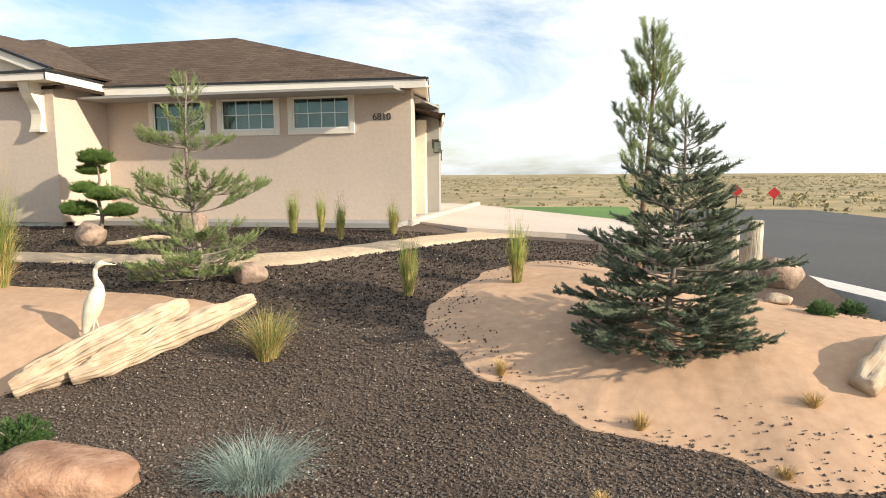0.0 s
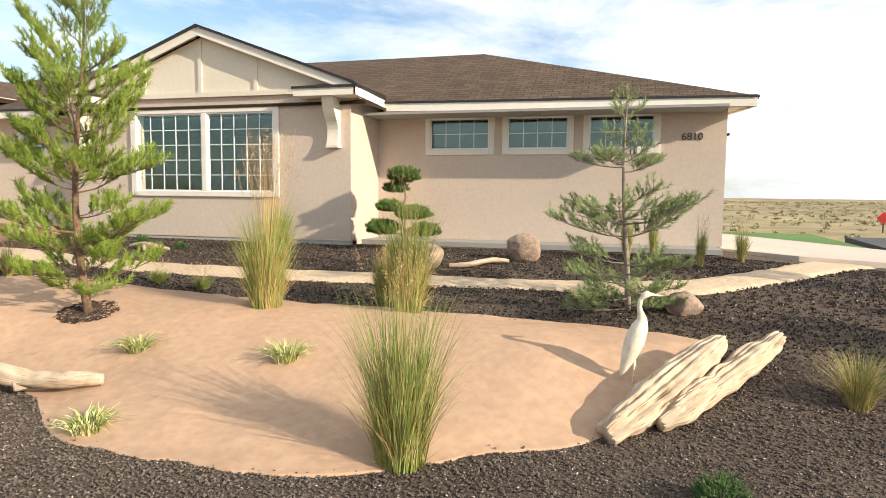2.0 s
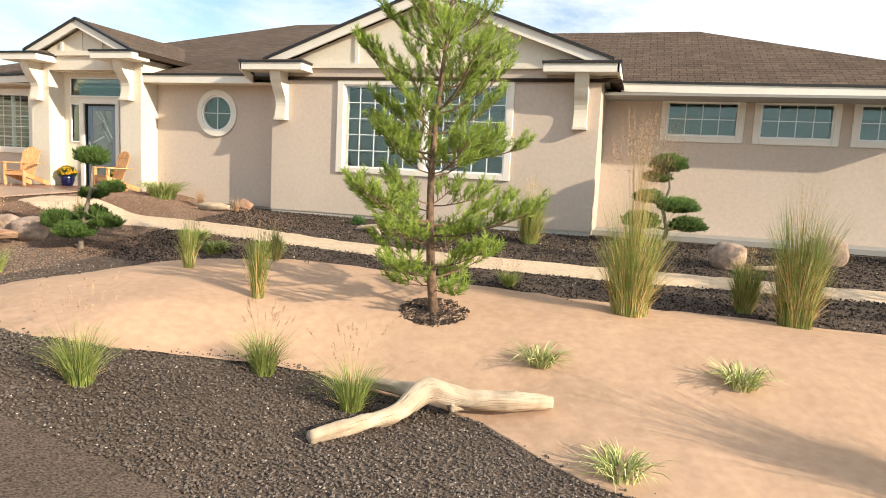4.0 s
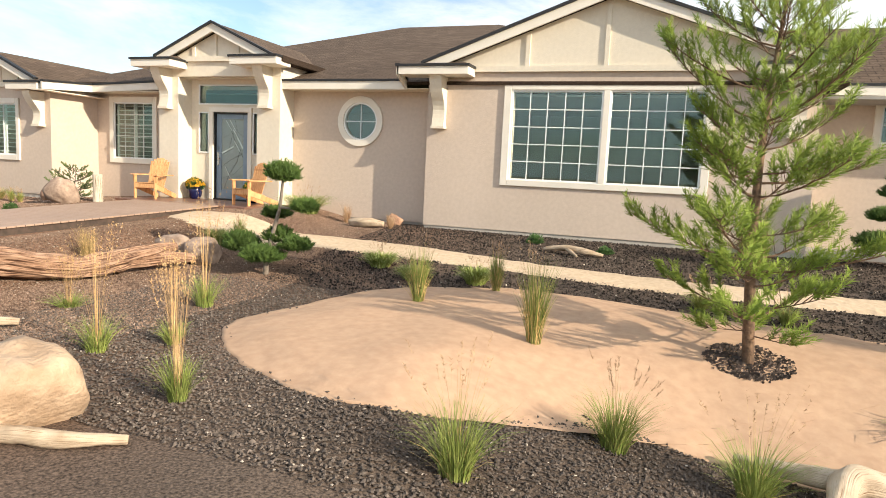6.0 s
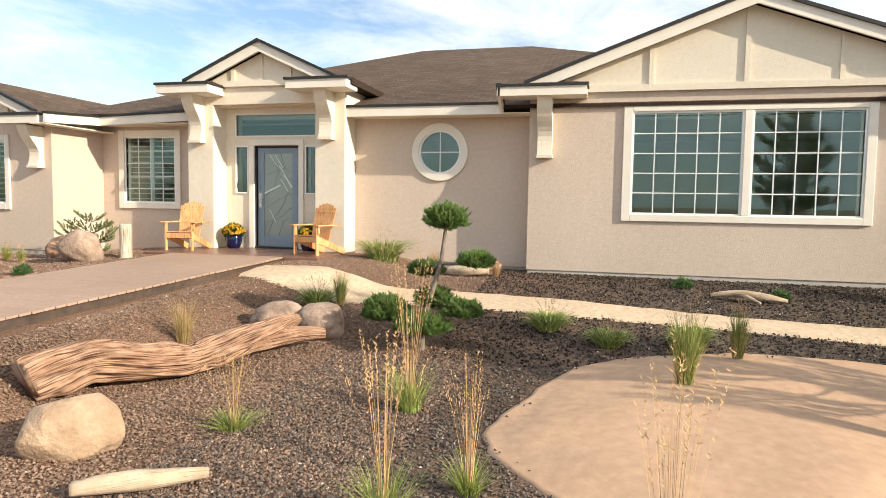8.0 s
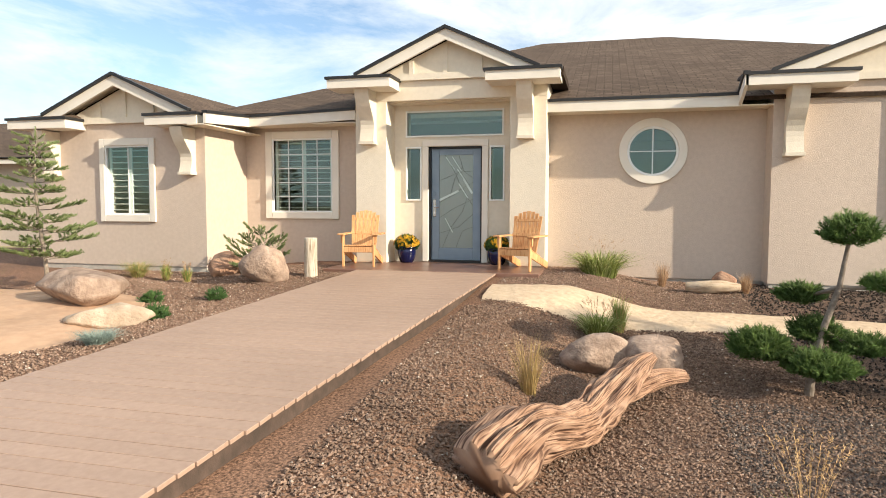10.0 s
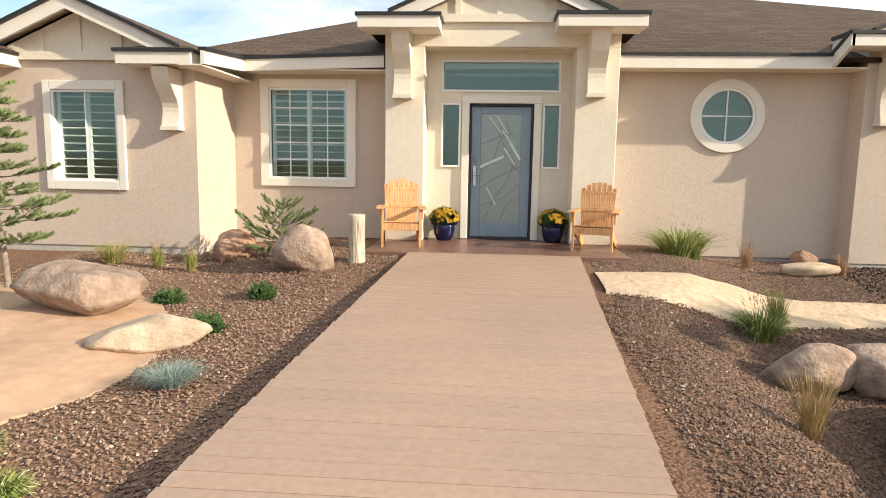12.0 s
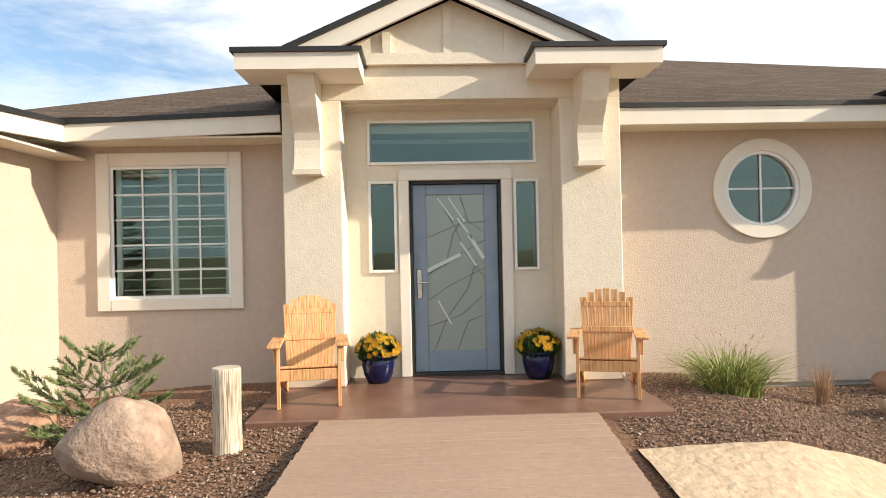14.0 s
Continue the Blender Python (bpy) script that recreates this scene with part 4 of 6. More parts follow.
class Cloud:
    """Gathers many thin pieces into one mesh quickly."""
    def __init__(self):
        self.v, self.f = [], []

    def tri(self, a, b, c):
        k = len(self.v)
        self.v += [tuple(a), tuple(b), tuple(c)]
        self.f.append((k, k + 1, k + 2))

    def strip(self, pts, width, side):
        """A tapered blade along pts."""
        k, n = len(self.v), len(pts)
        for i, p in enumerate(pts[:-1]):
            w = side * (width * 0.5 * (1 - 0.75 * i / (n - 1)))
            self.v += [tuple(p - w), tuple(p + w)]
        self.v.append(tuple(pts[-1]))
        for i in range(n - 2):
            a = k + 2 * i
            self.f.append((a, a + 1, a + 3, a + 2))
        e = k + 2 * (n - 2)
        self.f.append((e, e + 1, k + 2 * (n - 1)))

    def tube(self, pts, radii, sides=7):
        base = []
        for i, p in enumerate(pts):
            d = (pts[min(i + 1, len(pts) - 1)] - pts[max(i - 1, 0)]).normalized()
            a = d.orthogonal().normalized()
            b = d.cross(a)
            base.append(len(self.v))
            for j in range(sides):
                t = 2 * math.pi * j / sides
                self.v.append(tuple(p + (a * math.cos(t) + b * math.sin(t)) * radii[i]))
        for r0, r1 in zip(base, base[1:]):
            for j in range(sides):
                self.f.append((r0 + j, r0 + (j + 1) % sides, r1 + (j + 1) % sides, r1 + j))

    def put(self, name, material, parent, label="", smooth=False):
        me = bpy.data.meshes.new(name)
        me.from_pydata(self.v, [], self.f)
        me.materials.append(material)
        if smooth:
            for p in me.polygons:
                p.use_smooth = True
        ob = new(name, me)
        ob.parent = parent
        return tagged(ob, label)


def blades(rnd, n, h, w, lean, droop, width, h_min=0.5, root=0.12):
    """Arching grass blades from the ground at the origin."""
    c = Cloud()
    for _ in range(n):
        a = rnd.uniform(0, 2 * math.pi)
        r0 = root * w * math.sqrt(rnd.random())
        p0 = Vector((r0 * math.cos(a), r0 * math.sin(a), -0.03))
        a += rnd.uniform(-0.7, 0.7)
        out = Vector((math.cos(a), math.sin(a), 0))
        hh = h * rnd.uniform(h_min, 1.0)
        sp = lean * w * 0.5 * rnd.uniform(0.1, 1.0)
        pts = []
        for i in range(5):
            u = i / 4
            pts.append(p0 + out * (sp * u ** 1.6) + Vector((0, 0, hh * (u - droop * u ** 3.0 * rnd.uniform(0.6, 1.2)) / (1 - 0.35 * droop))))
        side = Vector((-out.y, out.x, 0)) if rnd.random() < 0.5 else Vector((rnd.uniform(-1, 1), rnd.uniform(-1, 1), 0.2)).normalized()
        c.strip(pts, width * rnd.uniform(0.7, 1.3), side)
    return c


def plumes(rnd, n, h, w, width, length, stalk):
    """Seed heads on thin stalks."""
    s, p = Cloud(), Cloud()
    for _ in range(n):
        a = rnd.uniform(0, 6.28)
        out = Vector((math.cos(a), math.sin(a), 0))
        hh, sp = h * rnd.uniform(0.72, 1.0), w * 0.5 * rnd.uniform(0.05, 0.8)
        pts = [out * (0.02 + sp * u ** 1.5) + Vector((0, 0, hh * u)) for u in (0, 0.35, 0.7, 1.0)]
        s.strip(pts, stalk, Vector((-out.y, out.x, 0)))
        d = (pts[-1] - pts[-2]).normalized()
        for _ in range(14):
            q = pts[-1] - d * length * rnd.random()
            k = Vector((rnd.uniform(-1, 1), rnd.uniform(-1, 1), rnd.uniform(0.2, 1.2))).normalized()
            t = k.orthogonal().normalized()
            p.tri(q - t * 0.003, q + t * 0.003, q + k * width * rnd.uniform(0.6, 1.4))
    return s, p


GRASS = "ornamental grasses in the beds"


def grass(kind, x, y, h, w, seed, label, z=None):
    rnd = random.Random(seed)
    t = thing("ornamental_grass", (x, y, land_z(x, y) if z is None else z), label, "grass clump", GRASS, rz=rnd.uniform(0, 360))
    if kind == "tall":
        blades(rnd, 850, h * 0.95, w, 0.9, 0.25, 0.007, 0.35, 0.17).put("green_blades", M_GR_GREEN, t)
        s, p = plumes(rnd, 60, h * 1.02, w * 0.8, 0.022, 0.22, 0.003)
        s.put("stalks", M_GR_DRY, t)
        p.put("plumes", M_GR_DRY, t, "pale feathery tips")
        blades(rnd, 620, h * 0.62, w * 0.9, 0.85, 0.2, 0.007, 0.25, 0.17).put("dry_blades", M_GR_DRY, t, "straw-coloured lower blades")
    elif kind == "feather":
        blades(rnd, 700, h * 0.72, w, 0.9, 0.25, 0.007, 0.35, 0.17).put("green_blades", M_GR_GREEN, t)
        blades(rnd, 520, h * 0.55, w, 0.85, 0.2, 0.007, 0.3, 0.17).put("dry_blades", M_GR_DRY, t, "straw-coloured lower blades")
        s, p = plumes(rnd, 170, h, w * 1.0, 0.035, 0.36, 0.004)
        s.put("stalks", M_GR_DRY, t)
        p.put("plumes", M_GR_SEED, t, "feathery pinkish seed plumes")
    elif kind == "slim":
        blades(rnd, 260, h * 0.9, w, 0.8, 0.12, 0.007).put("green_blades", M_GR_GREEN, t)
        blades(rnd, 180, h * 0.7, w, 0.7, 0.1, 0.006, 0.3).put("dry_blades", M_GR_DRY, t, "straw-coloured lower blades")
        s, p = plumes(rnd, 16, h, w, 0.02, 0.14, 0.003)
        p.put("plumes", M_GR_SEED, t)
        s.put("stalks", M_GR_DRY, t)
    elif kind == "orange":
        blades(rnd, 260, h * 0.36, w * 1.5, 1.0, 0.25, 0.006).put("green_blades", M_GR_GREEN, t, "low green basal blades")
        s, p = plumes(rnd, 30, h, w * 1.6, 0.022, 0.26, 0.004)
        s.put("stalks", M_GR_ORANGE, t, "tall orange straw stalks")
        p.put("plumes", M_GR_ORANGE, t, "bottlebrush seed heads")
    elif kind == "seed":
        blades(rnd, 420, h * 0.72, w, 1.1, 0.3, 0.006).put("green_blades", M_GR_GREEN, t)
        blades(rnd, 60, h * 0.4, w * 0.8, 1.0, 0.2, 0.006, 0.3).put("dry_blades", M_GR_DRY, t, "straw blades at the base")
        s, p = plumes(rnd, 20, h, w * 1.3, 0.022, 0.10, 0.003)
        s.put("stalks", M_GR_DRY, t)
        p.put("seed_heads", M_GR_SEED, t, "soft brown bottlebrush seed heads")
    elif kind == "fine":
        blades(rnd, 420, h, w * 1.15, 1.2, 0.35, 0.004, 0.5).put("green_blades", M_GR_GREEN, t)
        blades(rnd, 420, h * 0.95, w * 1.2, 1.2, 0.3, 0.004, 0.3).put("dry_blades", M_GR_DRY, t, "fine straw-coloured blades")
    elif kind == "dry":
        blades(rnd, 260, h, w, 0.9, 0.15, 0.005, 0.4).put("dry_blades", M_GR_DRY, t)
    elif kind == "rust":
        blades(rnd, 300, h, w, 0.9, 0.15, 0.005, 0.4).put("rust_blades", M_GR_SEED, t)
    elif kind == "blue":
        blades(rnd, 900, h, w, 1.2, 0.5, 0.005, 0.6, 0.25).put("blue_blades", M_GR_BLUE, t)
    elif kind == "cream":
        blades(rnd, 90, h, w, 1.25, 0.62, 0.020, 0.5, 0.2).put("cream_blades", M_GR_VAR, t)
        blades(rnd, 60, h, w, 1.2, 0.62, 0.016, 0.5, 0.2).put("green_blades", M_GR_GREEN, t)
    elif kind == "mound":
        blades(rnd, 700, h, w, 1.25, 0.5, 0.012, 0.5, 0.25).put("green_blades", M_GR_GREEN, t)
        blades(rnd, 160, h, w, 1.25, 0.5, 0.010, 0.5, 0.25).put("straw_blades", M_GR_VAR, t, "pale straw blades")
        s, p = plumes(rnd, 20, h * 1.12, w, 0.02, 0.08, 0.003)
        p.put("seed_heads", M_GR_SEED, t)
    return t


for i, (k, x, y, h, w, lab) in enumerate((
    ("tall", -4.56, 5.30, 2.0, 1.25, "tall upright green grass clump with straw base in sand"),
    ("feather", -7.51, 8.10, 2.5, 1.25, "very tall feathery grass with pink plumes in sand"),
    ("tall", -5.60, 8.57, 2.0, 1.1, "tall upright green grass clump at the sand edge"),
    ("slim", -2.76, 12.5, 1.06, 0.45, "slim green grass with plumes by the garage wall"),
    ("slim", -2.29, 12.75, 0.95, 0.35, "slim green grass with plumes by the garage wall"),
    ("slim", -1.56, 11.9, 0.90, 0.35, "slim green grass with reddish plumes in gravel"),
    ("slim", -0.80, 12.7, 0.85, 0.45, "slim green grass with plumes by the garage wall"),
    ("slim", 0.44, 9.2, 1.10, 0.50, "slim green and straw grass at the mound edge"),
    ("slim", 1.85, 9.7, 1.15, 0.50, "slim green and straw grass on the sand mound"),
    ("fine", -0.60, 7.20, 0.75, 0.75, "fine wispy straw and green grass in gravel"),
    ("blue", 0.28, 5.25, 0.42, 0.98, "blue-grey fescue tuft in dark gravel"),
    ("seed", -10.85, 5.40, 0.82, 0.75, "soft green grass with brown bottlebrush heads"),
    ("seed", -9.86, 5.29, 0.86, 0.8, "soft green grass with brown bottlebrush heads beside driftwood"),
    ("seed", -11.74, 4.10, 0.9, 0.75, "soft green grass with brown bottlebrush heads in gravel"),
    ("cream", -8.34, 6.60, 0.30, 0.62, "cream-striped low grass on the sand"),
    ("cream", -6.41, 6.70, 0.34, 0.66, "cream-striped low grass on the sand"),
    ("cream", -7.45, 4.95, 0.30, 0.66, "cream-striped low grass at the sand edge"),
    ("slim", -11.8, 6.75, 1.15, 0.6, "slim reddish-based grass on the sand"),
    ("slim", -13.38, 7.5, 0.92, 0.55, "slim green grass on the sand"),
    ("slim", -12.72, 8.65, 0.72, 0.38, "slim green grass at the sand edge"),
    ("seed", -10.13, 9.15, 0.46, 0.55, "short green grass clump beside the path"),
    ("seed", -9.17, 8.95, 0.44, 0.48, "short green grass clump beside the path"),
    ("orange", -15.28, 4.6, 1.20, 0.40, "tall orange straw grass with green base in gravel"),
    ("orange", -13.85, 4.0, 1.30, 0.34, "tall orange straw grass at the sand edge"),
    ("orange", -15.70, 6.50, 1.45, 0.45, "tall orange straw grass with green base in gravel"),
    ("orange", -16.85, 5.65, 0.66, 0.42, "short straw and green grass tuft in gravel"),
    ("orange", -14.9, 5.1, 0.9, 0.3, "thin orange straw grass beside the sand"),
    ("mound", -14.78, 9.40, 0.36, 0.55, "low green grass clump in gravel"),
    ("mound", -14.05, 8.95, 0.30, 0.50, "low green grass clump in gravel"),
    ("mound", -13.14, 9.10, 0.38, 0.50, "low green grass clump beside the path"),
    ("tall", -9.34, 11.6, 1.25, 0.85, "bushy green grass by the house wall"),
    ("mound", -17.99, 9.60, 0.42, 0.50, "green grass tuft beside the path"),
    ("mound", -18.0, 12.40, 0.58, 1.00, "large striped grass mound by the house wall"),
    ("rust", -17.05, 12.5, 0.52, 0.36, "rust-coloured fine grass tuft by the wall"),
    ("rust", -15.9, 12.2, 0.42, 0.32, "rust-coloured fine grass tuft by the wall"),
    ("dry", -18.55, 7.40, 0.62, 0.50, "blond straw grass beside the boardwalk"),
    ("slim", -17.75, 9.85, 0.62, 0.40, "green and straw grass tuft beside the path"),
    ("blue", -22.85, 7.26, 0.24, 0.42, "blue-grey fescue tuft beside the walkway"),
    ("fine", -24.89, 7.59, 0.80, 0.65, "green and straw grass arching over pale sand"),
    ("mound", -23.36, 6.13, 0.22, 0.30, "small yellow-green grass tuft in gravel"),
    ("mound", -22.90, 5.75, 0.22, 0.26, "small yellow-green grass tuft in gravel"),
    ("slim", -24.36, 10.8, 0.36, 0.25, "small green grass sprig in gravel"),
    ("fine", -25.6, 11.2, 0.42, 0.55, "pale wispy plant by the bedroom wing"),
    ("slim", -24.9, 11.0, 0.40, 0.28, "small green grass sprig in gravel"),
    ("dry", 1.95, 7.2, 0.25, 0.24, "small dry grass tuft on the sand mound"),
    ("dry", 3.25, 6.6, 0.24, 0.28, "small dry grass tuft on the sand mound"),
    ("dry", 4.71, 6.9, 0.20, 0.30, "small dry grass tuft on the sand mound"),
    ("dry", 4.3, 6.15, 0.16, 0.26, "small dry grass tuft at the sand edge"),
    ("dry", 2.9, 5.6, 0.13, 0.22, "small dry grass tuft in gravel"),
    ("tall", -6.1, 9.0, 0.9, 0.6, "green grass clump beside the path"),
)):
    grass(k, x, y, h, w, 100 + i, lab)


def needle_tuft(c, rnd, p, d, length, n, spread):
    for _ in range(n):
        k = (d + Vector((rnd.gauss(0, spread), rnd.gauss(0, spread), rnd.gauss(0, spread)))).normalized()
        s = k.orthogonal().normalized()
        q = p + d * rnd.uniform(-0.5, 0.5) * length
        w = 0.006
        c.tri(q - s * w, q + s * w, q + k * length * rnd.uniform(0.7, 1.2))


def shoot(c, rnd, p, d, length, needle, n, wide=0.75):
    """A bottlebrush of needles round a shoot from p along d."""
    a = d.orthogonal().normalized()
    b = d.cross(a)
    for k in range(n):
        u = (k + rnd.random()) / n
        t = rnd.uniform(0, 6.283)
        o = a * math.cos(t) + b * math.sin(t)
        q = p + d * (length * u)
        way = (d * (1.0 - wide * 0.45) + o * wide * rnd.uniform(0.6, 1.15)).normalized()
        s = way.orthogonal().normalized() * 0.0055
        c.tri(q - s, q + s, q + way * needle * rnd.uniform(0.7, 1.15))


def conifer(x, y, h, seed, label, material, bark, whorls, name="pine_tree", needle=0.075, brush=0.15, dense=46, lift=0.8, twigs=0.16, lean=0.0, thick=0.014):
    """A young conifer. whorls: rows of (height share, reach in metres, limbs, upward sweep); each limb carries side twigs that end in needle brushes."""
    rnd = random.Random(seed)
    t = thing(name, (x, y, land_z(x, y)), label, "tree")
    trunk, limbs, nd = Cloud(), Cloud(), Cloud()

    def axis(u):
        return Vector((0.02 * h * math.sin(u * 4.1 + seed) + lean * h * u, 0.015 * h * math.sin(u * 5.3 + seed), -0.08 + (h + 0.08) * u))
    us = [i / 16 for i in range(17)]
    trunk.tube([axis(u) for u in us], [thick * h * (1 - 0.9 * u) + 0.004 for u in us], 9)
    trunk.put("trunk", bark, t, smooth=True)
    for wi, (wu, reach, count, sweep) in enumerate(whorls):
        turn = rnd.uniform(0, 6.283)
        for i in range(count):
            u = min(0.985, max(0.02, wu + rnd.gauss(0, 0.012)))
            a = turn + 6.283 * (i + rnd.uniform(-0.28, 0.28)) / count
            L = reach * rnd.uniform(0.62, 1.12)
            o = Vector((math.cos(a), math.sin(a), 0))
            side = Vector((-o.y, o.x, 0))
            sw = sweep * rnd.uniform(0.6, 1.3)
            bend = rnd.uniform(-0.16, 0.16)
            p0 = axis(u)

            def at(q):
                return p0 + o * L * q + side * (bend * L * q * q) + Vector((0, 0, L * (sw * q ** 1.5 - 0.10 * q)))
            r0 = 0.0045 + 0.009 * L
            limbs.tube([at(q) for q in (0, 0.25, 0.5, 0.75, 1.0)], [r0, r0 * 0.8, r0 * 0.6, r0 * 0.45, 0.003], 5)
            n = max(2, int(L / 0.075))
            for m in range(n):
                q = 0.26 + 0.74 * (m + rnd.random() * 0.7) / n
                b = at(q)
                f = (at(min(1, q + 0.05)) - at(q - 0.05)).normalized()
                for sgn in (-1, 1):
                    if rnd.random() < 0.16:
                        continue
                    tl = (twigs + 0.24 * L * (1.05 - q)) * rnd.uniform(0.55, 1.2)
                    d = (f * 0.75 + side * sgn * rnd.uniform(0.45, 1.0) + Vector((0, 0, lift * rnd.uniform(0.1, 0.9)))).normalized()
                    e = b + d * tl
                    limbs.tube([b, b.lerp(e, 0.5), e], [0.005, 0.0035, 0.0025], 3)
                    tip = (d + Vector((0, 0, lift * 0.55))).normalized()
                    if tl > brush * 1.3:
                        shoot(nd, rnd, b.lerp(e, 0.35), d, tl * 0.6, needle, int(dense * 0.8))
                    shoot(nd, rnd, e - tip * brush * 0.35, tip, brush * rnd.uniform(0.8, 1.25), needle, dense)
            end = (at(1.0) - at(0.9)).normalized()
            shoot(nd, rnd, at(0.9), (end + Vector((0, 0, lift * 0.4))).normalized(), brush * 1.3, needle, dense)
    shoot(nd, rnd, axis(0.93), Vector((0, 0, 1)), h * 0.07 + 0.05, needle, dense, 0.6)
    limbs.put("branchwork", bark, t)
    nd.put("needles", material, t)
    return t


def tiers(rows, low, top, n, r_low, r_mid, r_top, sweep, mid=0.4):
    """Evenly spaced whorls whose reach runs r_low, r_mid (at share mid), r_top."""
    out = []
    for i in range(n):
        u = low + (top - low) * i / (n - 1)
        out.append((u, float(np.interp(u, (low, mid, top), (r_low, r_mid, r_top))) * (0.86 + 0.28 * ((i * 7) % 5) / 4), rows, sweep))
    return out


conifer(-9.75, 7.3, 4.1, 3, "young bright green pine in a bark ring on sand", M_PINE, M_BARK,
        [(0.10, 0.55, 3, 0.1), (0.15, 0.9, 4, 0.35), (0.21, 0.75, 4, 0.5), (0.27, 1.25, 4, 0.42), (0.33, 0.7, 4, 0.55), (0.40, 0.85, 4, 0.6), (0.46, 1.05, 5, 0.5), (0.52, 0.95, 5, 0.6), (0.59, 0.95, 5, 0.7), (0.66, 0.9, 5, 0.7), (0.73, 0.7, 5, 0.85), (0.80, 0.62, 4, 0.9), (0.87, 0.4, 4, 1.1), (0.94, 0.25, 4, 1.2)], needle=0.09, brush=0.20, dense=38, lift=1.0, twigs=0.13)
conifer(-2.79, 9.30, 2.95, 8, "thin open pine with grey-green needles in gravel", M_SAGE, M_BARK_G,
        [(0.04, 0.85, 5, 0.22), (0.09, 1.05, 5, 0.25), (0.17, 1.1, 4, 0.28), (0.25, 0.85, 4, 0.3), (0.36, 0.95, 4, 0.42), (0.42, 1.0, 5, 0.34), (0.47, 0.7, 3, 0.35), (0.64, 0.66, 4, 0.32), (0.68, 0.60, 4, 0.42), (0.76, 0.36, 3, 0.7), (0.87, 0.2, 3, 0.9), (0.93, 0.14, 3, 1.0)], needle=0.07, brush=0.13, dense=22, twigs=0.12)
conifer(3.60, 7.70, 2.30, 5, "dense blue-green spruce on the sand mound", M_SPRUCE, M_BARK_G,
        [(0.04, 0.8, 9, 0.06), (0.08, 0.98, 9, 0.10), (0.13, 0.92, 9, 0.10), (0.18, 1.0, 8, 0.14), (0.24, 0.78, 9, 0.16), (0.29, 0.82, 8, 0.2), (0.34, 1.0, 7, 0.30), (0.40, 0.72, 8, 0.24), (0.46, 0.70, 8, 0.28), (0.52, 0.48, 7, 0.30), (0.58, 0.58, 7, 0.35), (0.64, 0.40, 6, 0.35), (0.70, 0.44, 6, 0.4), (0.77, 0.30, 6, 0.45), (0.84, 0.28, 5, 0.6), (0.91, 0.16, 5, 0.8)],
        "spruce_tree", needle=0.045, brush=0.13, dense=54, lift=0.35, twigs=0.11, lean=0.03)
conifer(3.55, 10.2, 3.40, 11, "tall narrow green pine behind the spruce", M_SAGE, M_BARK,
        [(0.34, 0.34, 3, 0.9), (0.42, 0.5, 4, 1.2), (0.48, 0.4, 3, 1.3), (0.57, 0.52, 4, 1.2), (0.63, 0.42, 4, 1.3), (0.72, 0.4, 5, 1.2), (0.77, 0.36, 4, 1.4), (0.85, 0.26, 5, 1.2), (0.92, 0.16, 4, 1.4)], needle=0.085, brush=0.17, dense=44, lift=1.3, twigs=0.09)
conifer(-25.80, 9.49, 2.30, 14, "small sparse blue-green fir on pale sand", M_SAGE, M_BARK_G, tiers(6, 0.24, 0.93, 10, 0.62, 0.56, 0.16, 0.22, 0.45), "fir_tree", needle=0.04, brush=0.11, dense=44, lift=0.3, twigs=0.09)
conifer(-23.40, 11.4, 0.72, 16, "small spreading fir behind a boulder", M_SAGE, M_BARK_G, [(0.15, 0.4, 6, 0.35), (0.35, 0.48, 7, 0.6), (0.6, 0.4, 6, 0.6), (0.85, 0.2, 4, 0.6)], "fir_tree", needle=0.04, brush=0.11, dense=40, lift=0.3, twigs=0.09)


def cloud_pine(x, y, h, pads, trunk_pts, seed, label):
    """A clipped cloud pine: bent trunk and round needle pads (x, y, z, rx, rz)."""
    rnd = random.Random(seed)
    t = thing("cloud_pine", (x, y, land_z(x, y)), label, "tree", "clipped cloud pines")
    c = Cloud()
    P = [Vector(p) for p in trunk_pts]
    c.tube(P, [0.045 * (1 - 0.6 * i / (len(P) - 1)) for i in range(len(P))], 8)
    c.put("trunk", M_BARK_G, t, smooth=True)
    for px, py, pz, rx, rz in pads:
        cen = Vector((px, py, pz))
        near = min(P, key=lambda q: (q - cen).length + abs(q.z - cen.z))
        b = Cloud()
        b.tube([near, near.lerp(cen, 0.6) - Vector((0, 0, 0.02)), cen], [0.022, 0.016, 0.008], 6)
        b.put("limb", M_BARK_G, t, smooth=True)
        nd = Cloud()
        for _ in range(int(620 * (rx / 0.25) ** 2)):
            k = Vector((rnd.gauss(0, 1), rnd.gauss(0, 1), rnd.gauss(0, 1))).normalized()
            r = rnd.uniform(0.55, 1.0) * (0.88 + 0.22 * noise.noise(k * 2.3 + cen))
            p = cen + Vector((k.x * rx * r, k.y * rx * r, k.z * rz * r * (1.0 if k.z > 0 else 0.55)))
            needle_tuft(nd, rnd, p, (k * 0.7 + Vector((0, 0, 0.7))).normalized(), 0.055, 8, 0.5)
        nd.put("needle_pad", M_PINE_D, t)
    return t


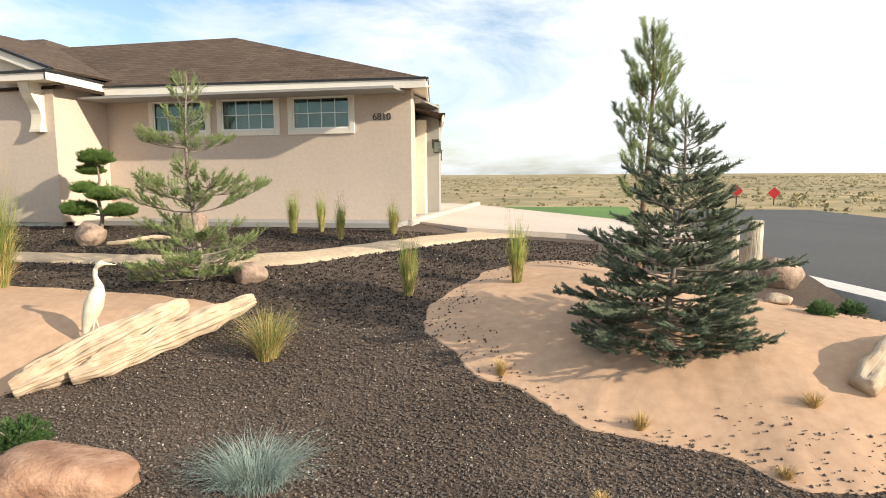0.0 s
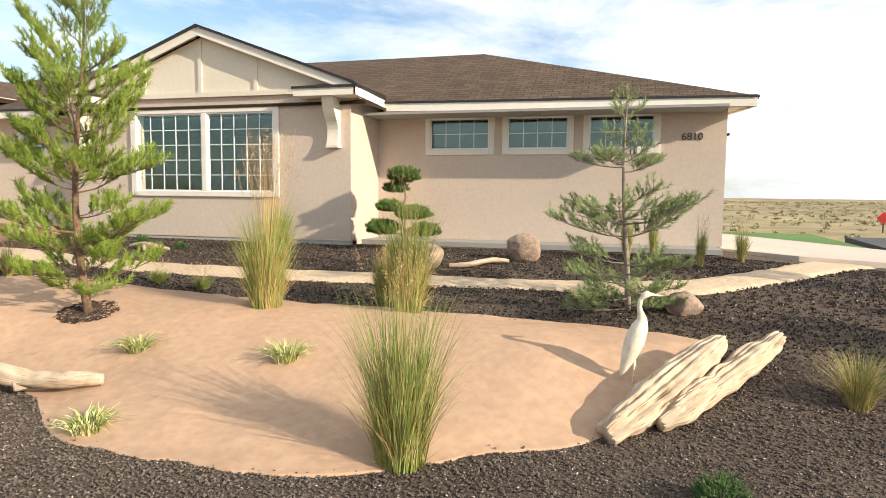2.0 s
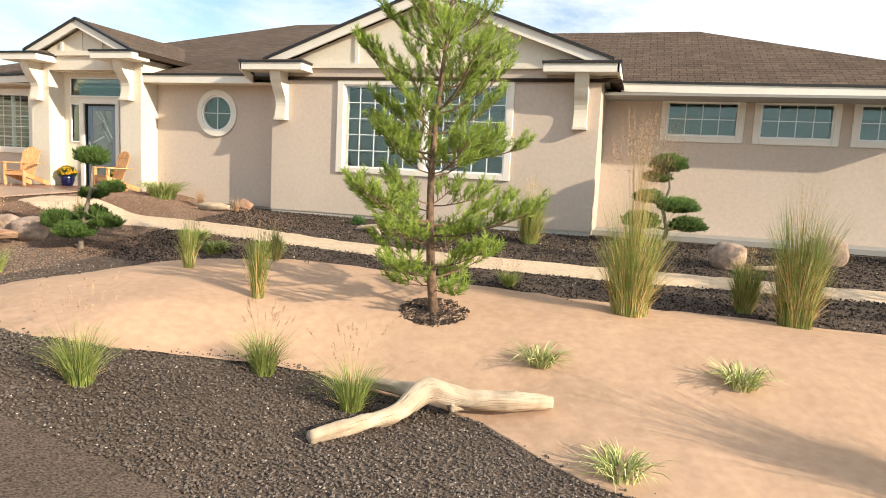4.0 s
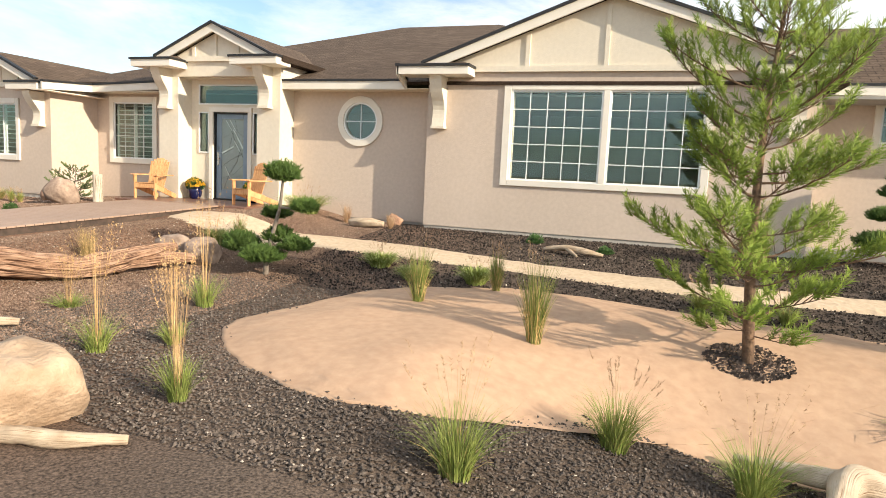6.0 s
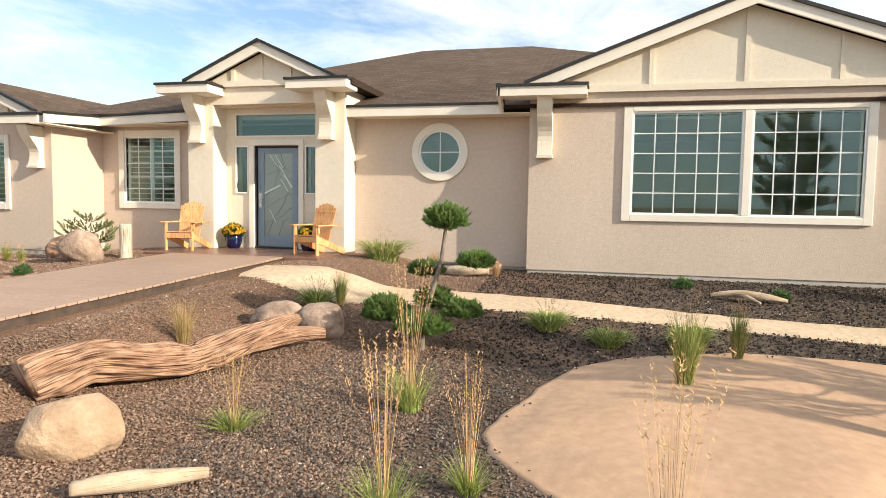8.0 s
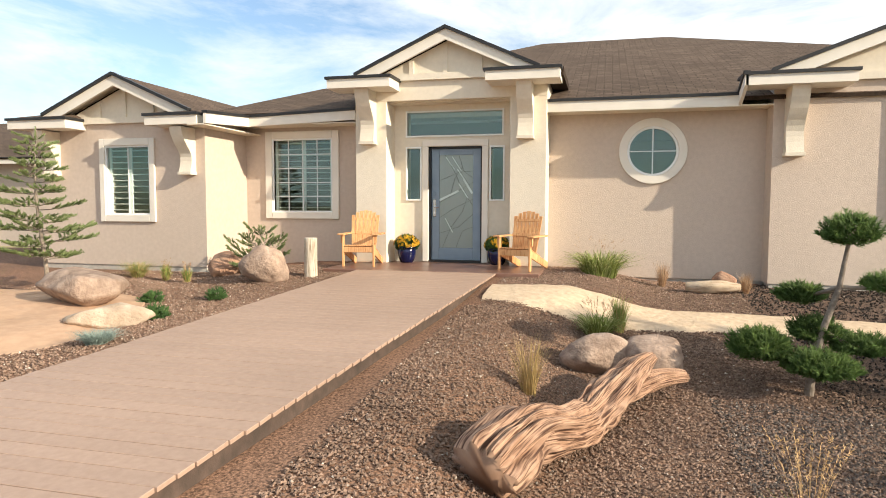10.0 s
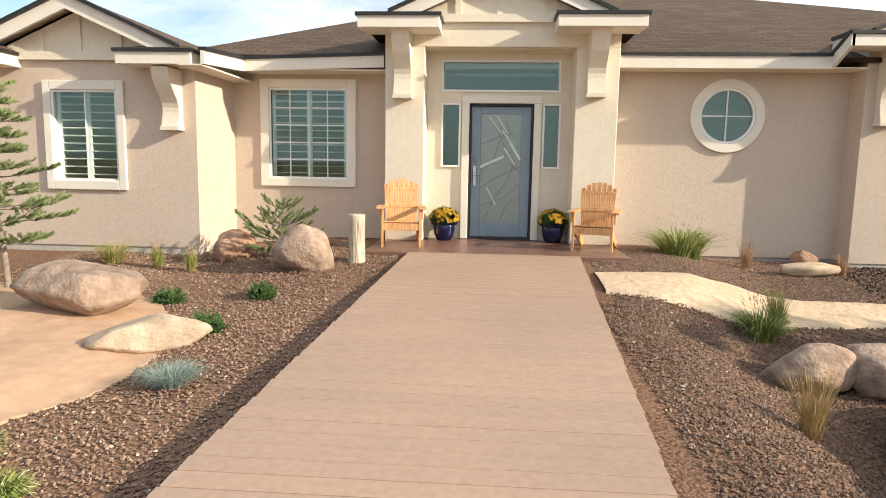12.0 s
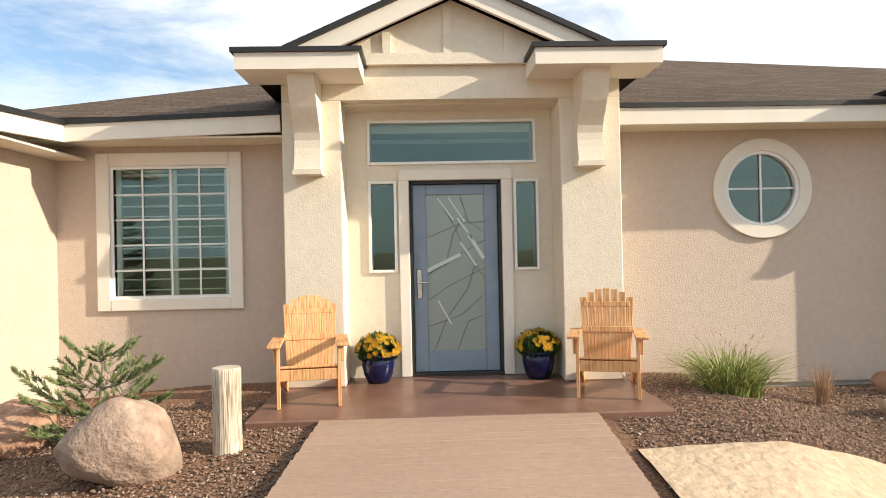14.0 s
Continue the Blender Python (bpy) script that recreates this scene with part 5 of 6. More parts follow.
cloud_pine(-7.05, 12.45, 1.6, [(0.0, 0, 1.46, 0.36, 0.22), (-0.18, 0.05, 1.22, 0.28, 0.14), (0.22, -0.05, 0.72, 0.40, 0.19), (-0.30, 0.0, 0.85, 0.30, 0.16), (-0.40, -0.1, 0.42, 0.38, 0.20), (0.42, 0.1, 0.38, 0.36, 0.18)],
           [(0, 0, -0.05), (0.06, 0, 0.3), (-0.05, 0.02, 0.7), (0.05, 0, 1.05), (0, 0, 1.4)], 21, "dark clipped cloud pine with tiered pads by the wall")
cloud_pine(-16.12, 8.3, 1.6, [(0.28, 0, 1.48, 0.27, 0.20), (0.62, 0.05, 1.02, 0.22, 0.12), (-0.02, 0.3, 0.88, 0.24, 0.12), (-0.42, 0.0, 0.42, 0.30, 0.20), (0.05, -0.15, 0.30, 0.34, 0.16), (0.45, 0.1, 0.45, 0.26, 0.13), (0.1, 0.2, 0.55, 0.26, 0.16)],
           [(0, 0, -0.05), (0.02, 0, 0.25), (0.10, 0.02, 0.6), (0.22, 0.02, 1.0), (0.28, 0, 1.45)], 22, "clipped cloud pine with a leaning pale trunk in gravel")


def shrub(x, y, w, h, seed, label):
    rnd = random.Random(seed)
    t = thing("low_shrub", (x, y, land_z(x, y)), label, "shrub", "low round shrubs")
    nd = Cloud()
    for _ in range(int(500 * (w / 0.4))):
        k = Vector((rnd.gauss(0, 1), rnd.gauss(0, 1), abs(rnd.gauss(0, 0.8)))).normalized()
        r = rnd.uniform(0.4, 1.0) * (0.85 + 0.3 * noise.noise(k * 2.5 + Vector((x, y, 0))))
        needle_tuft(nd, rnd, Vector((k.x * w / 2 * r, k.y * w / 2 * r, k.z * h * r)), (k + Vector((0, 0, 0.4))).normalized(), 0.035, 6, 0.5)
    nd.put("foliage", M_SHRUB, t)
    c = Cloud()
    for _ in range(7):
        a = rnd.uniform(0, 6.28)
        c.tube([Vector((0, 0, -0.02)), Vector((math.cos(a) * w * 0.3, math.sin(a) * w * 0.3, h * 0.6))], [0.008, 0.004], 4)
    c.put("stems", M_BARK_G, t)


for i, (x, y, w, h) in enumerate(((-2.03, 5.40, 0.55, 0.30), (5.5, 9.2, 0.38, 0.22), (6.03, 9.74, 0.34, 0.18), (-23.03, 9.60, 0.34, 0.18), (-23.16, 8.52, 0.40, 0.19), (-23.97, 9.50, 0.37, 0.17), (-12.9, 12.0, 0.35, 0.2), (-11.6, 11.6, 0.3, 0.14))):
    shrub(x, y, w, h, 40 + i, "low dark green mounded shrub in gravel")


def boulder(x, y, w, d, h, seed, material, label, rz=0.0, sink=0.12, name="boulder", angular=0.0):
    t = bmesh.new()
    bmesh.ops.create_icosphere(t, subdivisions=4, radius=1.0)
    off = Vector((seed * 3.7, seed * 1.3, 0))
    cuts = []
    rnd = random.Random(seed)
    for _ in range(9):
        n = Vector((rnd.gauss(0, 1), rnd.gauss(0, 1), rnd.gauss(0, 0.8))).normalized()
        cuts.append((n, rnd.uniform(0.62, 0.9)))
    for v in t.verts:
        k = v.co.normalized()
        r = 1 + 0.22 * noise.noise(k * 1.1 + off) + 0.09 * noise.noise(k * 2.9 + off) + 0.03 * noise.noise(k * 8 + off)
        p = k * r
        for n, dd in cuts:
            over = p.dot(n) - dd
            if over > 0:
                p = p - n * over * (0.45 + 0.5 * angular)
        v.co = Vector((p.x * w / 1.95, p.y * d / 1.95, p.z * h / 1.65))
    ob = obj(name, t, material, None, label, "boulder" if name == "boulder" else "rock", smooth=True)
    ob.matrix_world = pose(x, y, land_z(x, y) + h * 0.5 - sink * h, 0, 0, rz)
    return ob


boulder(-1.0, 4.72, 1.2, 0.9, 0.36, 1, M_ROCK_R, "reddish flat-topped boulder in dark gravel", 10, 0.1, angular=0.6)
boulder(-14.55, 3.25, 0.98, 0.78, 0.62, 2, M_ROCK_T, "large tan rounded boulder in gravel", 5, 0.24, angular=0.75)
boulder(-17.65, 4.95, 0.62, 0.5, 0.42, 3, M_ROCK_T, "tan boulder beside the weathered log", 50, 0.15, angular=0.6)
boulder(-18.0, 8.55, 0.72, 0.55, 0.40, 4, M_ROCK, "pale grey boulder beside the boardwalk", 0, 0.12, angular=0.7)
boulder(-17.45, 8.55, 0.65, 0.6, 0.44, 5, M_ROCK, "grey-brown boulder against a paler one", 40, 0.12, angular=0.4)
boulder(-22.88, 10.65, 0.70, 0.62, 0.52, 6, M_ROCK, "large round brown boulder beside the walkway", 15, 0.1)
boulder(-24.05, 11.45, 0.62, 0.5, 0.40, 7, M_ROCK_R, "reddish brown boulder in gravel", 70, 0.12)
boulder(-24.45, 8.85, 1.2, 0.75, 0.50, 8, M_ROCK, "grey-brown boulder at the sand edge", 5, 0.12, angular=0.75)
boulder(-23.5, 8.1, 0.95, 0.55, 0.24, 9, M_ROCK_W, "flat layered sandstone slab", 25, 0.1, "flat_rock", 0.8)
boulder(-4.53, 11.9, 0.66, 0.55, 0.48, 10, M_ROCK, "grey boulder by the garage wall", 30, 0.12, angular=0.3)
boulder(-6.1, 11.05, 0.60, 0.5, 0.42, 11, M_ROCK, "rounded brown boulder below the cloud pine", 0, 0.12)
boulder(5.5, 10.85, 0.62, 0.5, 0.42, 12, M_ROCK, "brown boulder beside the kerb", 20, 0.12)
boulder(5.2, 9.85, 0.40, 0.3, 0.14, 13, M_ROCK_W, "small white rock on the sand mound", 0, 0.15, "flat_rock", 0.5)
boulder(4.6, 10.1, 0.5, 0.3, 0.16, 23, M_ROCK_W, "small white rock on the sand mound", 30, 0.15, "flat_rock", 0.5)
boulder(-16.1, 12.85, 0.36, 0.3, 0.24, 14, M_ROCK_R, "small reddish rock by the wall", 0, 0.12, "flat_rock", 0.3)
boulder(-2.0, 9.4, 0.5, 0.4, 0.3, 15, M_ROCK, "small brown rock below the open pine", 0, 0.15, "flat_rock", 0.3)


def log_tube(name, pts, radii, material, label, category, seed, ridges=0.10, sides=22, steps=10, twist=0.6, squash=1.0, limbs=(), knots=0.28, cracks=0.16):
    """A weathered trunk along pts (x, y, height over the ground); limbs: more (pts, radii)."""
    def run(pts, radii):
        bm = bmesh.new()
        uvl = bm.loops.layers.uv.new("uv")
        P = [Vector((p[0], p[1], land_z(p[0], p[1]) + p[2])) for p in pts]
        line, rad = [], []
        for i in range(len(P) - 1):
            a, b, c, d = P[max(i - 1, 0)], P[i], P[i + 1], P[min(i + 2, len(P) - 1)]
            for j in range(steps):
                s = j / steps
                line.append(0.5 * ((2 * b) + (c - a) * s + (2 * a - 5 * b + 4 * c - d) * s * s + (3 * b - a - 3 * c + d) * s ** 3))
                rad.append(radii[i] * (1 - s) + radii[i + 1] * s)
        line.append(P[-1])
        rad.append(radii[-1])
        rows, length = [], 0.0
        for i, p in enumerate(line):
            dr = (line[min(i + 1, len(line) - 1)] - line[max(i - 1, 0)]).normalized()
            up = Vector((0, 0, 1)) - dr * dr.z
            up = up.normalized() if up.length > 0.1 else dr.orthogonal().normalized()
            sd = dr.cross(up)
            if i:
                length += (p - line[i - 1]).length
            row = []
            for j in range(sides):
                a = 2 * math.pi * j / sides + twist * length
                n1 = noise.noise((math.cos(a) * 1.3 + seed, math.sin(a) * 1.3, length * 1.1))
                n2 = noise.noise((math.cos(a) * 4.5 + seed, math.sin(a) * 4.5, length * 0.8))
                n3 = noise.noise((p.x * 5, p.y * 5, a + seed))
                gap = abs(noise.noise((math.cos(a) * 2.1 + seed * 3, math.sin(a) * 2.1, length * 0.55)))
                cleft = 1 - cracks * max(0.0, 1 - gap / 0.07)
                r = cleft * rad[i] * (1 + 2.2 * ridges * n1 + 1.8 * ridges * n2 + knots * n3)
                row.append(bm.verts.new(p + (sd * math.cos(a) + up * math.sin(a) * squash) * r))
            rows.append((row, length))
        for (A, la), (B, lb) in zip(rows, rows[1:]):
            for j in range(sides):
                f = bm.faces.new((A[j], A[(j + 1) % sides], B[(j + 1) % sides], B[j]))
                for lp, uv in zip(f.loops, ((la, j / sides), (la, (j + 1) / sides), (lb, (j + 1) / sides), (lb, j / sides))):
                    lp[uvl].uv = uv
        bm.faces.new(rows[0][0][::-1])
        bm.faces.new(rows[-1][0])
        bmesh.ops.recalc_face_normals(bm, faces=bm.faces)
        return bm
    ob = obj(name, run(pts, radii), material, None, label, category, smooth=True)
    for lp, lr in limbs:
        part("limb", run(lp, lr), material, ob, smooth=True)
    return ob


log_tube("driftwood_log", [(-2.92, 6.2, 0.08), (-2.65, 6.48, 0.16), (-2.35, 6.82, 0.24), (-2.05, 7.2, 0.30), (-1.85, 7.45, 0.34), (-1.78, 7.55, 0.35)], [0.10, 0.155, 0.165, 0.13, 0.10, 0.05], M_DRIFT, "thick pale driftwood log at the sand edge", "driftwood", 2, 0.19, 84, 16, 0.2, 0.95,
         [([(-2.45, 6.45, 0.10), (-2.2, 6.7, 0.13), (-1.95, 7.0, 0.15), (-1.5, 7.5, 0.21), (-1.15, 7.95, 0.27)], [0.07, 0.13, 0.12, 0.13, 0.06]), ([(-2.3, 6.6, 0.20), (-2.05, 6.85, 0.22), (-1.8, 7.15, 0.2)], [0.05, 0.09, 0.05])], knots=0.30, cracks=0.36)
log_tube("driftwood_branch", [(-9.85, 4.5, 0.05), (-9.6, 4.85, 0.07), (-9.35, 5.2, 0.10), (-9.2, 5.5, 0.22), (-8.8, 5.62, 0.17), (-8.4, 5.7, 0.15), (-8.1, 5.82, 0.10)], [0.055, 0.07, 0.08, 0.11, 0.085, 0.08, 0.05], M_DRIFT, "pale forked driftwood branch lying on sand", "driftwood", 5, 0.10, 18, 8, 0.3, 1.0,
         [([(-9.2, 5.5, 0.20), (-9.5, 5.65, 0.15), (-9.95, 5.8, 0.10)], [0.09, 0.075, 0.045]), ([(-9.0, 5.55, 0.12), (-8.7, 5.75, 0.10), (-8.45, 5.95, 0.08)], [0.07, 0.055, 0.03])])
log_tube("weathered_log", [(-18.58, 5.45, 0.12), (-18.5, 5.65, 0.20), (-18.38, 5.95, 0.27), (-18.2, 6.35, 0.22), (-18.05, 6.8, 0.17), (-17.88, 7.3, 0.22), (-17.66, 7.8, 0.30), (-17.5, 8.05, 0.34)], [0.18, 0.20, 0.20, 0.155, 0.14, 0.155, 0.12, 0.05], M_LOG, "twisted reddish-brown weathered log in gravel", "log", 7, 0.17, 96, 16, 0.12, 0.95,
         [([(-17.95, 7.1, 0.16), (-17.72, 7.55, 0.18), (-17.45, 7.9, 0.19), (-17.2, 8.1, 0.16)], [0.08, 0.10, 0.085, 0.05]), ([(-18.5, 5.7, 0.30), (-18.35, 5.95, 0.36), (-18.1, 6.4, 0.28)], [0.05, 0.08, 0.04])], knots=0.17, cracks=0.34)
log_tube("driftwood_log", [(5.15, 7.1, 0.06), (5.6, 7.5, 0.12), (6.2, 8.0, 0.12)], [0.12, 0.17, 0.10], M_DRIFT, "short brown driftwood log on the sand mound", "driftwood", 9, 0.14)
log_tube("driftwood_stick", [(-5.7, 11.0, 0.04), (-5.4, 11.05, 0.06), (-5.05, 11.35, 0.08), (-4.75, 11.5, 0.05)], [0.04, 0.05, 0.045, 0.03], M_DRIFT, "slim pale driftwood stick beside a boulder", "driftwood", 11, 0.1, 12)
log_tube("driftwood_piece", [(-16.75, 12.1, 0.09), (-16.4, 12.05, 0.12), (-16.0, 12.1, 0.10)], [0.07, 0.11, 0.06], M_DRIFT, "short pale driftwood chunk by the wall", "driftwood", 12, 0.14, 14)
log_tube("driftwood_piece", [(-12.6, 11.3, 0.06), (-12.2, 11.25, 0.12), (-11.85, 11.2, 0.09), (-11.6, 11.25, 0.04)], [0.03, 0.07, 0.05, 0.025], M_DRIFT, "small bleached driftwood piece by the house wall", "driftwood", 13, 0.14, 12, 8, 0.5, 1.0,
         [([(-12.2, 11.25, 0.1), (-12.0, 11.0, 0.05)], [0.05, 0.02])])
log_tube("driftwood_stick", [(-17.1, 4.35, 0.07), (-16.75, 4.55, 0.10), (-16.5, 4.8, 0.06)], [0.05, 0.06, 0.035], M_DRIFT, "short tan driftwood stick in gravel", "driftwood", 14, 0.1, 12)
log_tube("driftwood_log", [(-14.5, 2.95, 0.03), (-14.2, 3.0, 0.06), (-13.9, 3.1, 0.05), (-13.6, 3.3, 0.03)], [0.04, 0.06, 0.055, 0.03], M_DRIFT, "flat pale driftwood log at the sand edge", "driftwood", 15, 0.14, 14)


def post_stump(x, y, h, r, seed, label, material=M_STUMP, name="wooden_stump"):
    t = bmesh.new()
    uvl = t.loops.layers.uv.new("uv")
    n, rows = 20, []
    for z, k in ((-0.05, 1.05), (0.0, 1.0), (h * 0.5, 0.95), (h - 0.015, 0.98), (h, 0.92)):
        rows.append([t.verts.new((r * k * (1 + 0.06 * noise.noise((j * 0.7, z, seed))) * math.cos(6.283 * j / n), r * k * (1 + 0.06 * noise.noise((j * 0.7, z, seed))) * math.sin(6.283 * j / n), z)) for j in range(n)])
    for A, B in zip(rows, rows[1:]):
        for j in range(n):
            f = t.faces.new((A[j], A[(j + 1) % n], B[(j + 1) % n], B[j]))
            for lp, (jj, zz) in zip(f.loops, ((j, 0), (j + 1, 0), (j + 1, 1), (j, 1))):
                lp[uvl].uv = (lp.vert.co.z, jj / n)
    t.faces.new(rows[-1])
    ob = obj(name, t, material, None, label, "stump", smooth=False)
    ob.matrix_world = pose(x, y, land_z(x, y), 0, 0, seed * 40)


post_stump(-22.34, 11.05, 0.60, 0.105, 1, "bleached wooden stump standing beside the walkway")
post_stump(5.23, 11.3, 0.85, 0.13, 2, "grey weathered stump standing near the kerb", M_STUMP)
post_stump(4.9, 11.25, 0.70, 0.12, 3, "grey weathered stump standing near the kerb", M_STUMP)


def bark_ring(x, y, r):
    rnd = random.Random(9)
    c = Cloud()
    for _ in range(1100):
        a, q = rnd.uniform(0, 6.28), r * math.sqrt(rnd.random())
        p = Vector((x + q * math.cos(a), y + q * math.sin(a) * 0.8, 0))
        p.z = land_z(p.x, p.y) + 0.012
        d = Vector((rnd.uniform(-1, 1), rnd.uniform(-1, 1), rnd.uniform(0.0, 0.25))).normalized() * 0.035
        s = d.orthogonal().normalized() * 0.018
        c.tri(p - s, p + s, p + d)
        c.tri(p + s, p + d, p + d + s)
    ob = c.put("bark_mulch", M_JOIST, None)
    tagged(ob, "dark bark mulch round the foot of the pine", "mulch", "", "stuff")


bark_ring(-9.75, 7.3, 0.42)


# ---------------------------------------------------------------- statue of a bird
def bird_statue(x, y, z):
    c = Cloud()
    V = Vector
    c.tube([V((0.02, 0.03, 0)), V((0.03, 0.03, 0.17)), V((0.0, 0.02, 0.34))], [0.008, 0.009, 0.016], 6)
    c.tube([V((-0.02, -0.03, 0)), V((-0.01, -0.03, 0.17)), V((0.0, -0.02, 0.34))], [0.008, 0.009, 0.016], 6)
    c.tube([V((-0.14, 0, 0.08)), V((-0.10, 0, 0.18)), V((-0.05, 0, 0.32)), V((0.0, 0, 0.46)), V((0.05, 0, 0.60)), V((0.07, 0, 0.68)), V((0.05, 0, 0.75))], [0.012, 0.045, 0.085, 0.105, 0.085, 0.05, 0.03], 14)
    c.tube([V((0.05, 0, 0.74)), V((0.035, 0, 0.80)), V((0.045, 0, 0.87)), V((0.08, 0, 0.92)), V((0.12, 0, 0.935)), V((0.15, 0, 0.93)), V((0.27, 0, 0.915))], [0.032, 0.026, 0.026, 0.034, 0.036, 0.018, 0.003], 12)
    ob = c.put("bird_statue", M_STATUE, None, smooth=True)
    tagged(ob, "cream painted wading bird statue beside the driftwood", "statue")
    ob.matrix_world = pose(x, y, z, 0, 0, 20)


bird_statue(-2.67, 7.1, land_z(-2.67, 7.1) - 0.01)


# ---------------------------------------------------------------- porch things
def front_door():
    d = thing("door_1", (-20.55, 13.20, 0.90), "blue-grey front door with leaded art glass, closed", "door", "", "structure")
    W, H = 0.455, 2.02
    part("casing", soften(boxes((-0.60, -0.49, -0.05, 0.0, -0.01, 2.06), (0.49, 0.60, -0.05, 0.0, -0.01, 2.06)), 0.006), M_TRIM, d)
    part("head_casing", soften(boxes((-0.60, 0.60, -0.055, 0.0, 2.06, 2.17)), 0.006), M_TRIM, d)
    part("door_leaf", soften(boxes((-W, -0.31, 0.05, 0.095, 0.02, H), (0.31, W, 0.05, 0.095, 0.02, H), (-0.31, 0.31, 0.05, 0.095, 1.91, H), (-0.31, 0.31, 0.05, 0.095, 0.02, 0.24)), 0.006), M_DOOR, d)
    part("threshold", boxes((-0.49, 0.49, -0.03, 0.10, -0.012, 0.018)), M_BLACK, d)
    part("jamb", boxes((-0.489, -W - 0.004, 0.0, 0.12, 0.02, 2.055), (W + 0.004, 0.489, 0.0, 0.12, 0.02, 2.055), (-0.489, 0.489, 0.0, 0.12, H + 0.004, 2.055)), M_DARK, d)
    pane = part("art_glass_pane", boxes((-0.31, 0.31, 0.068, 0.076, 0.24, 1.91)), M_GLASS_ART, d, "textured art glass with bevelled pieces")
    lines = [((-0.31, 1.45), (0.05, 1.60), (0.31, 1.62)), ((-0.31, 1.05), (0.0, 1.25), (0.31, 1.42)), ((-0.31, 0.78), (-0.05, 0.95), (0.31, 1.12)), ((-0.2, 1.91), (0.0, 1.55), (0.1, 1.3), (0.31, 1.0)),
             ((-0.25, 0.24), (-0.1, 0.6), (0.12, 0.9), (0.22, 1.2)), ((-0.31, 0.5), (0.05, 0.62), (0.31, 0.85)), ((0.0, 0.24), (0.12, 0.55), (0.31, 0.62)), ((0.05, 1.91), (0.14, 1.62), (0.31, 1.5)), ((-0.12, 1.14), (-0.02, 1.5), (0.12, 1.7))]
    c = Cloud()
    for ln in lines:
        c.tube([Vector((u, 0.064, v)) for u, v in ln], [0.003] * len(ln), 5)
    c.put("lead_lines", M_LEAD, pane)
    for ax, az, bx, bz, wd in ((-0.19, 1.88, -0.02, 1.64, 0.016), (-0.07, 1.88, 0.10, 1.62, 0.016), (0.02, 1.66, 0.18, 1.44, 0.02), (0.14, 1.48, 0.30, 1.22, 0.035), (0.05, 1.40, 0.22, 1.14, 0.02),
                               (-0.31, 1.10, 0.05, 1.27, 0.035), (-0.2, 0.78, -0.06, 0.52, 0.016)):
        run = Vector((bx - ax, 0, bz - az)).normalized()
        n = Vector((-run.z, 0, run.x)) * wd * 0.55
        bm = bmesh.new()
        prism(bm, [(ax - n.x, az - n.z), (bx - n.x, bz - n.z), (bx + n.x, bz + n.z), (ax + n.x, az + n.z)], "y", 0.058, 0.067)
        part("bevel", bm, M_BEVEL, pane, "clear bevelled glass strip")
    h = part("door_handle", soften(boxes((-0.425, -0.365, 0.035, 0.05, 0.80, 1.12)), 0.008), M_METAL, d, "brushed nickel lever and lock plate")
    c = Cloud()
    c.tube([Vector((-0.395, 0.03, 0.98)), Vector((-0.395, -0.02, 0.98)), Vector((-0.30, -0.025, 0.975))], [0.012, 0.012, 0.010], 8)
    c.tube([Vector((-0.395, 0.04, 1.22)), Vector((-0.395, 0.015, 1.22))], [0.034, 0.03], 14)
    c.put("lever", M_METAL, h)


front_door()


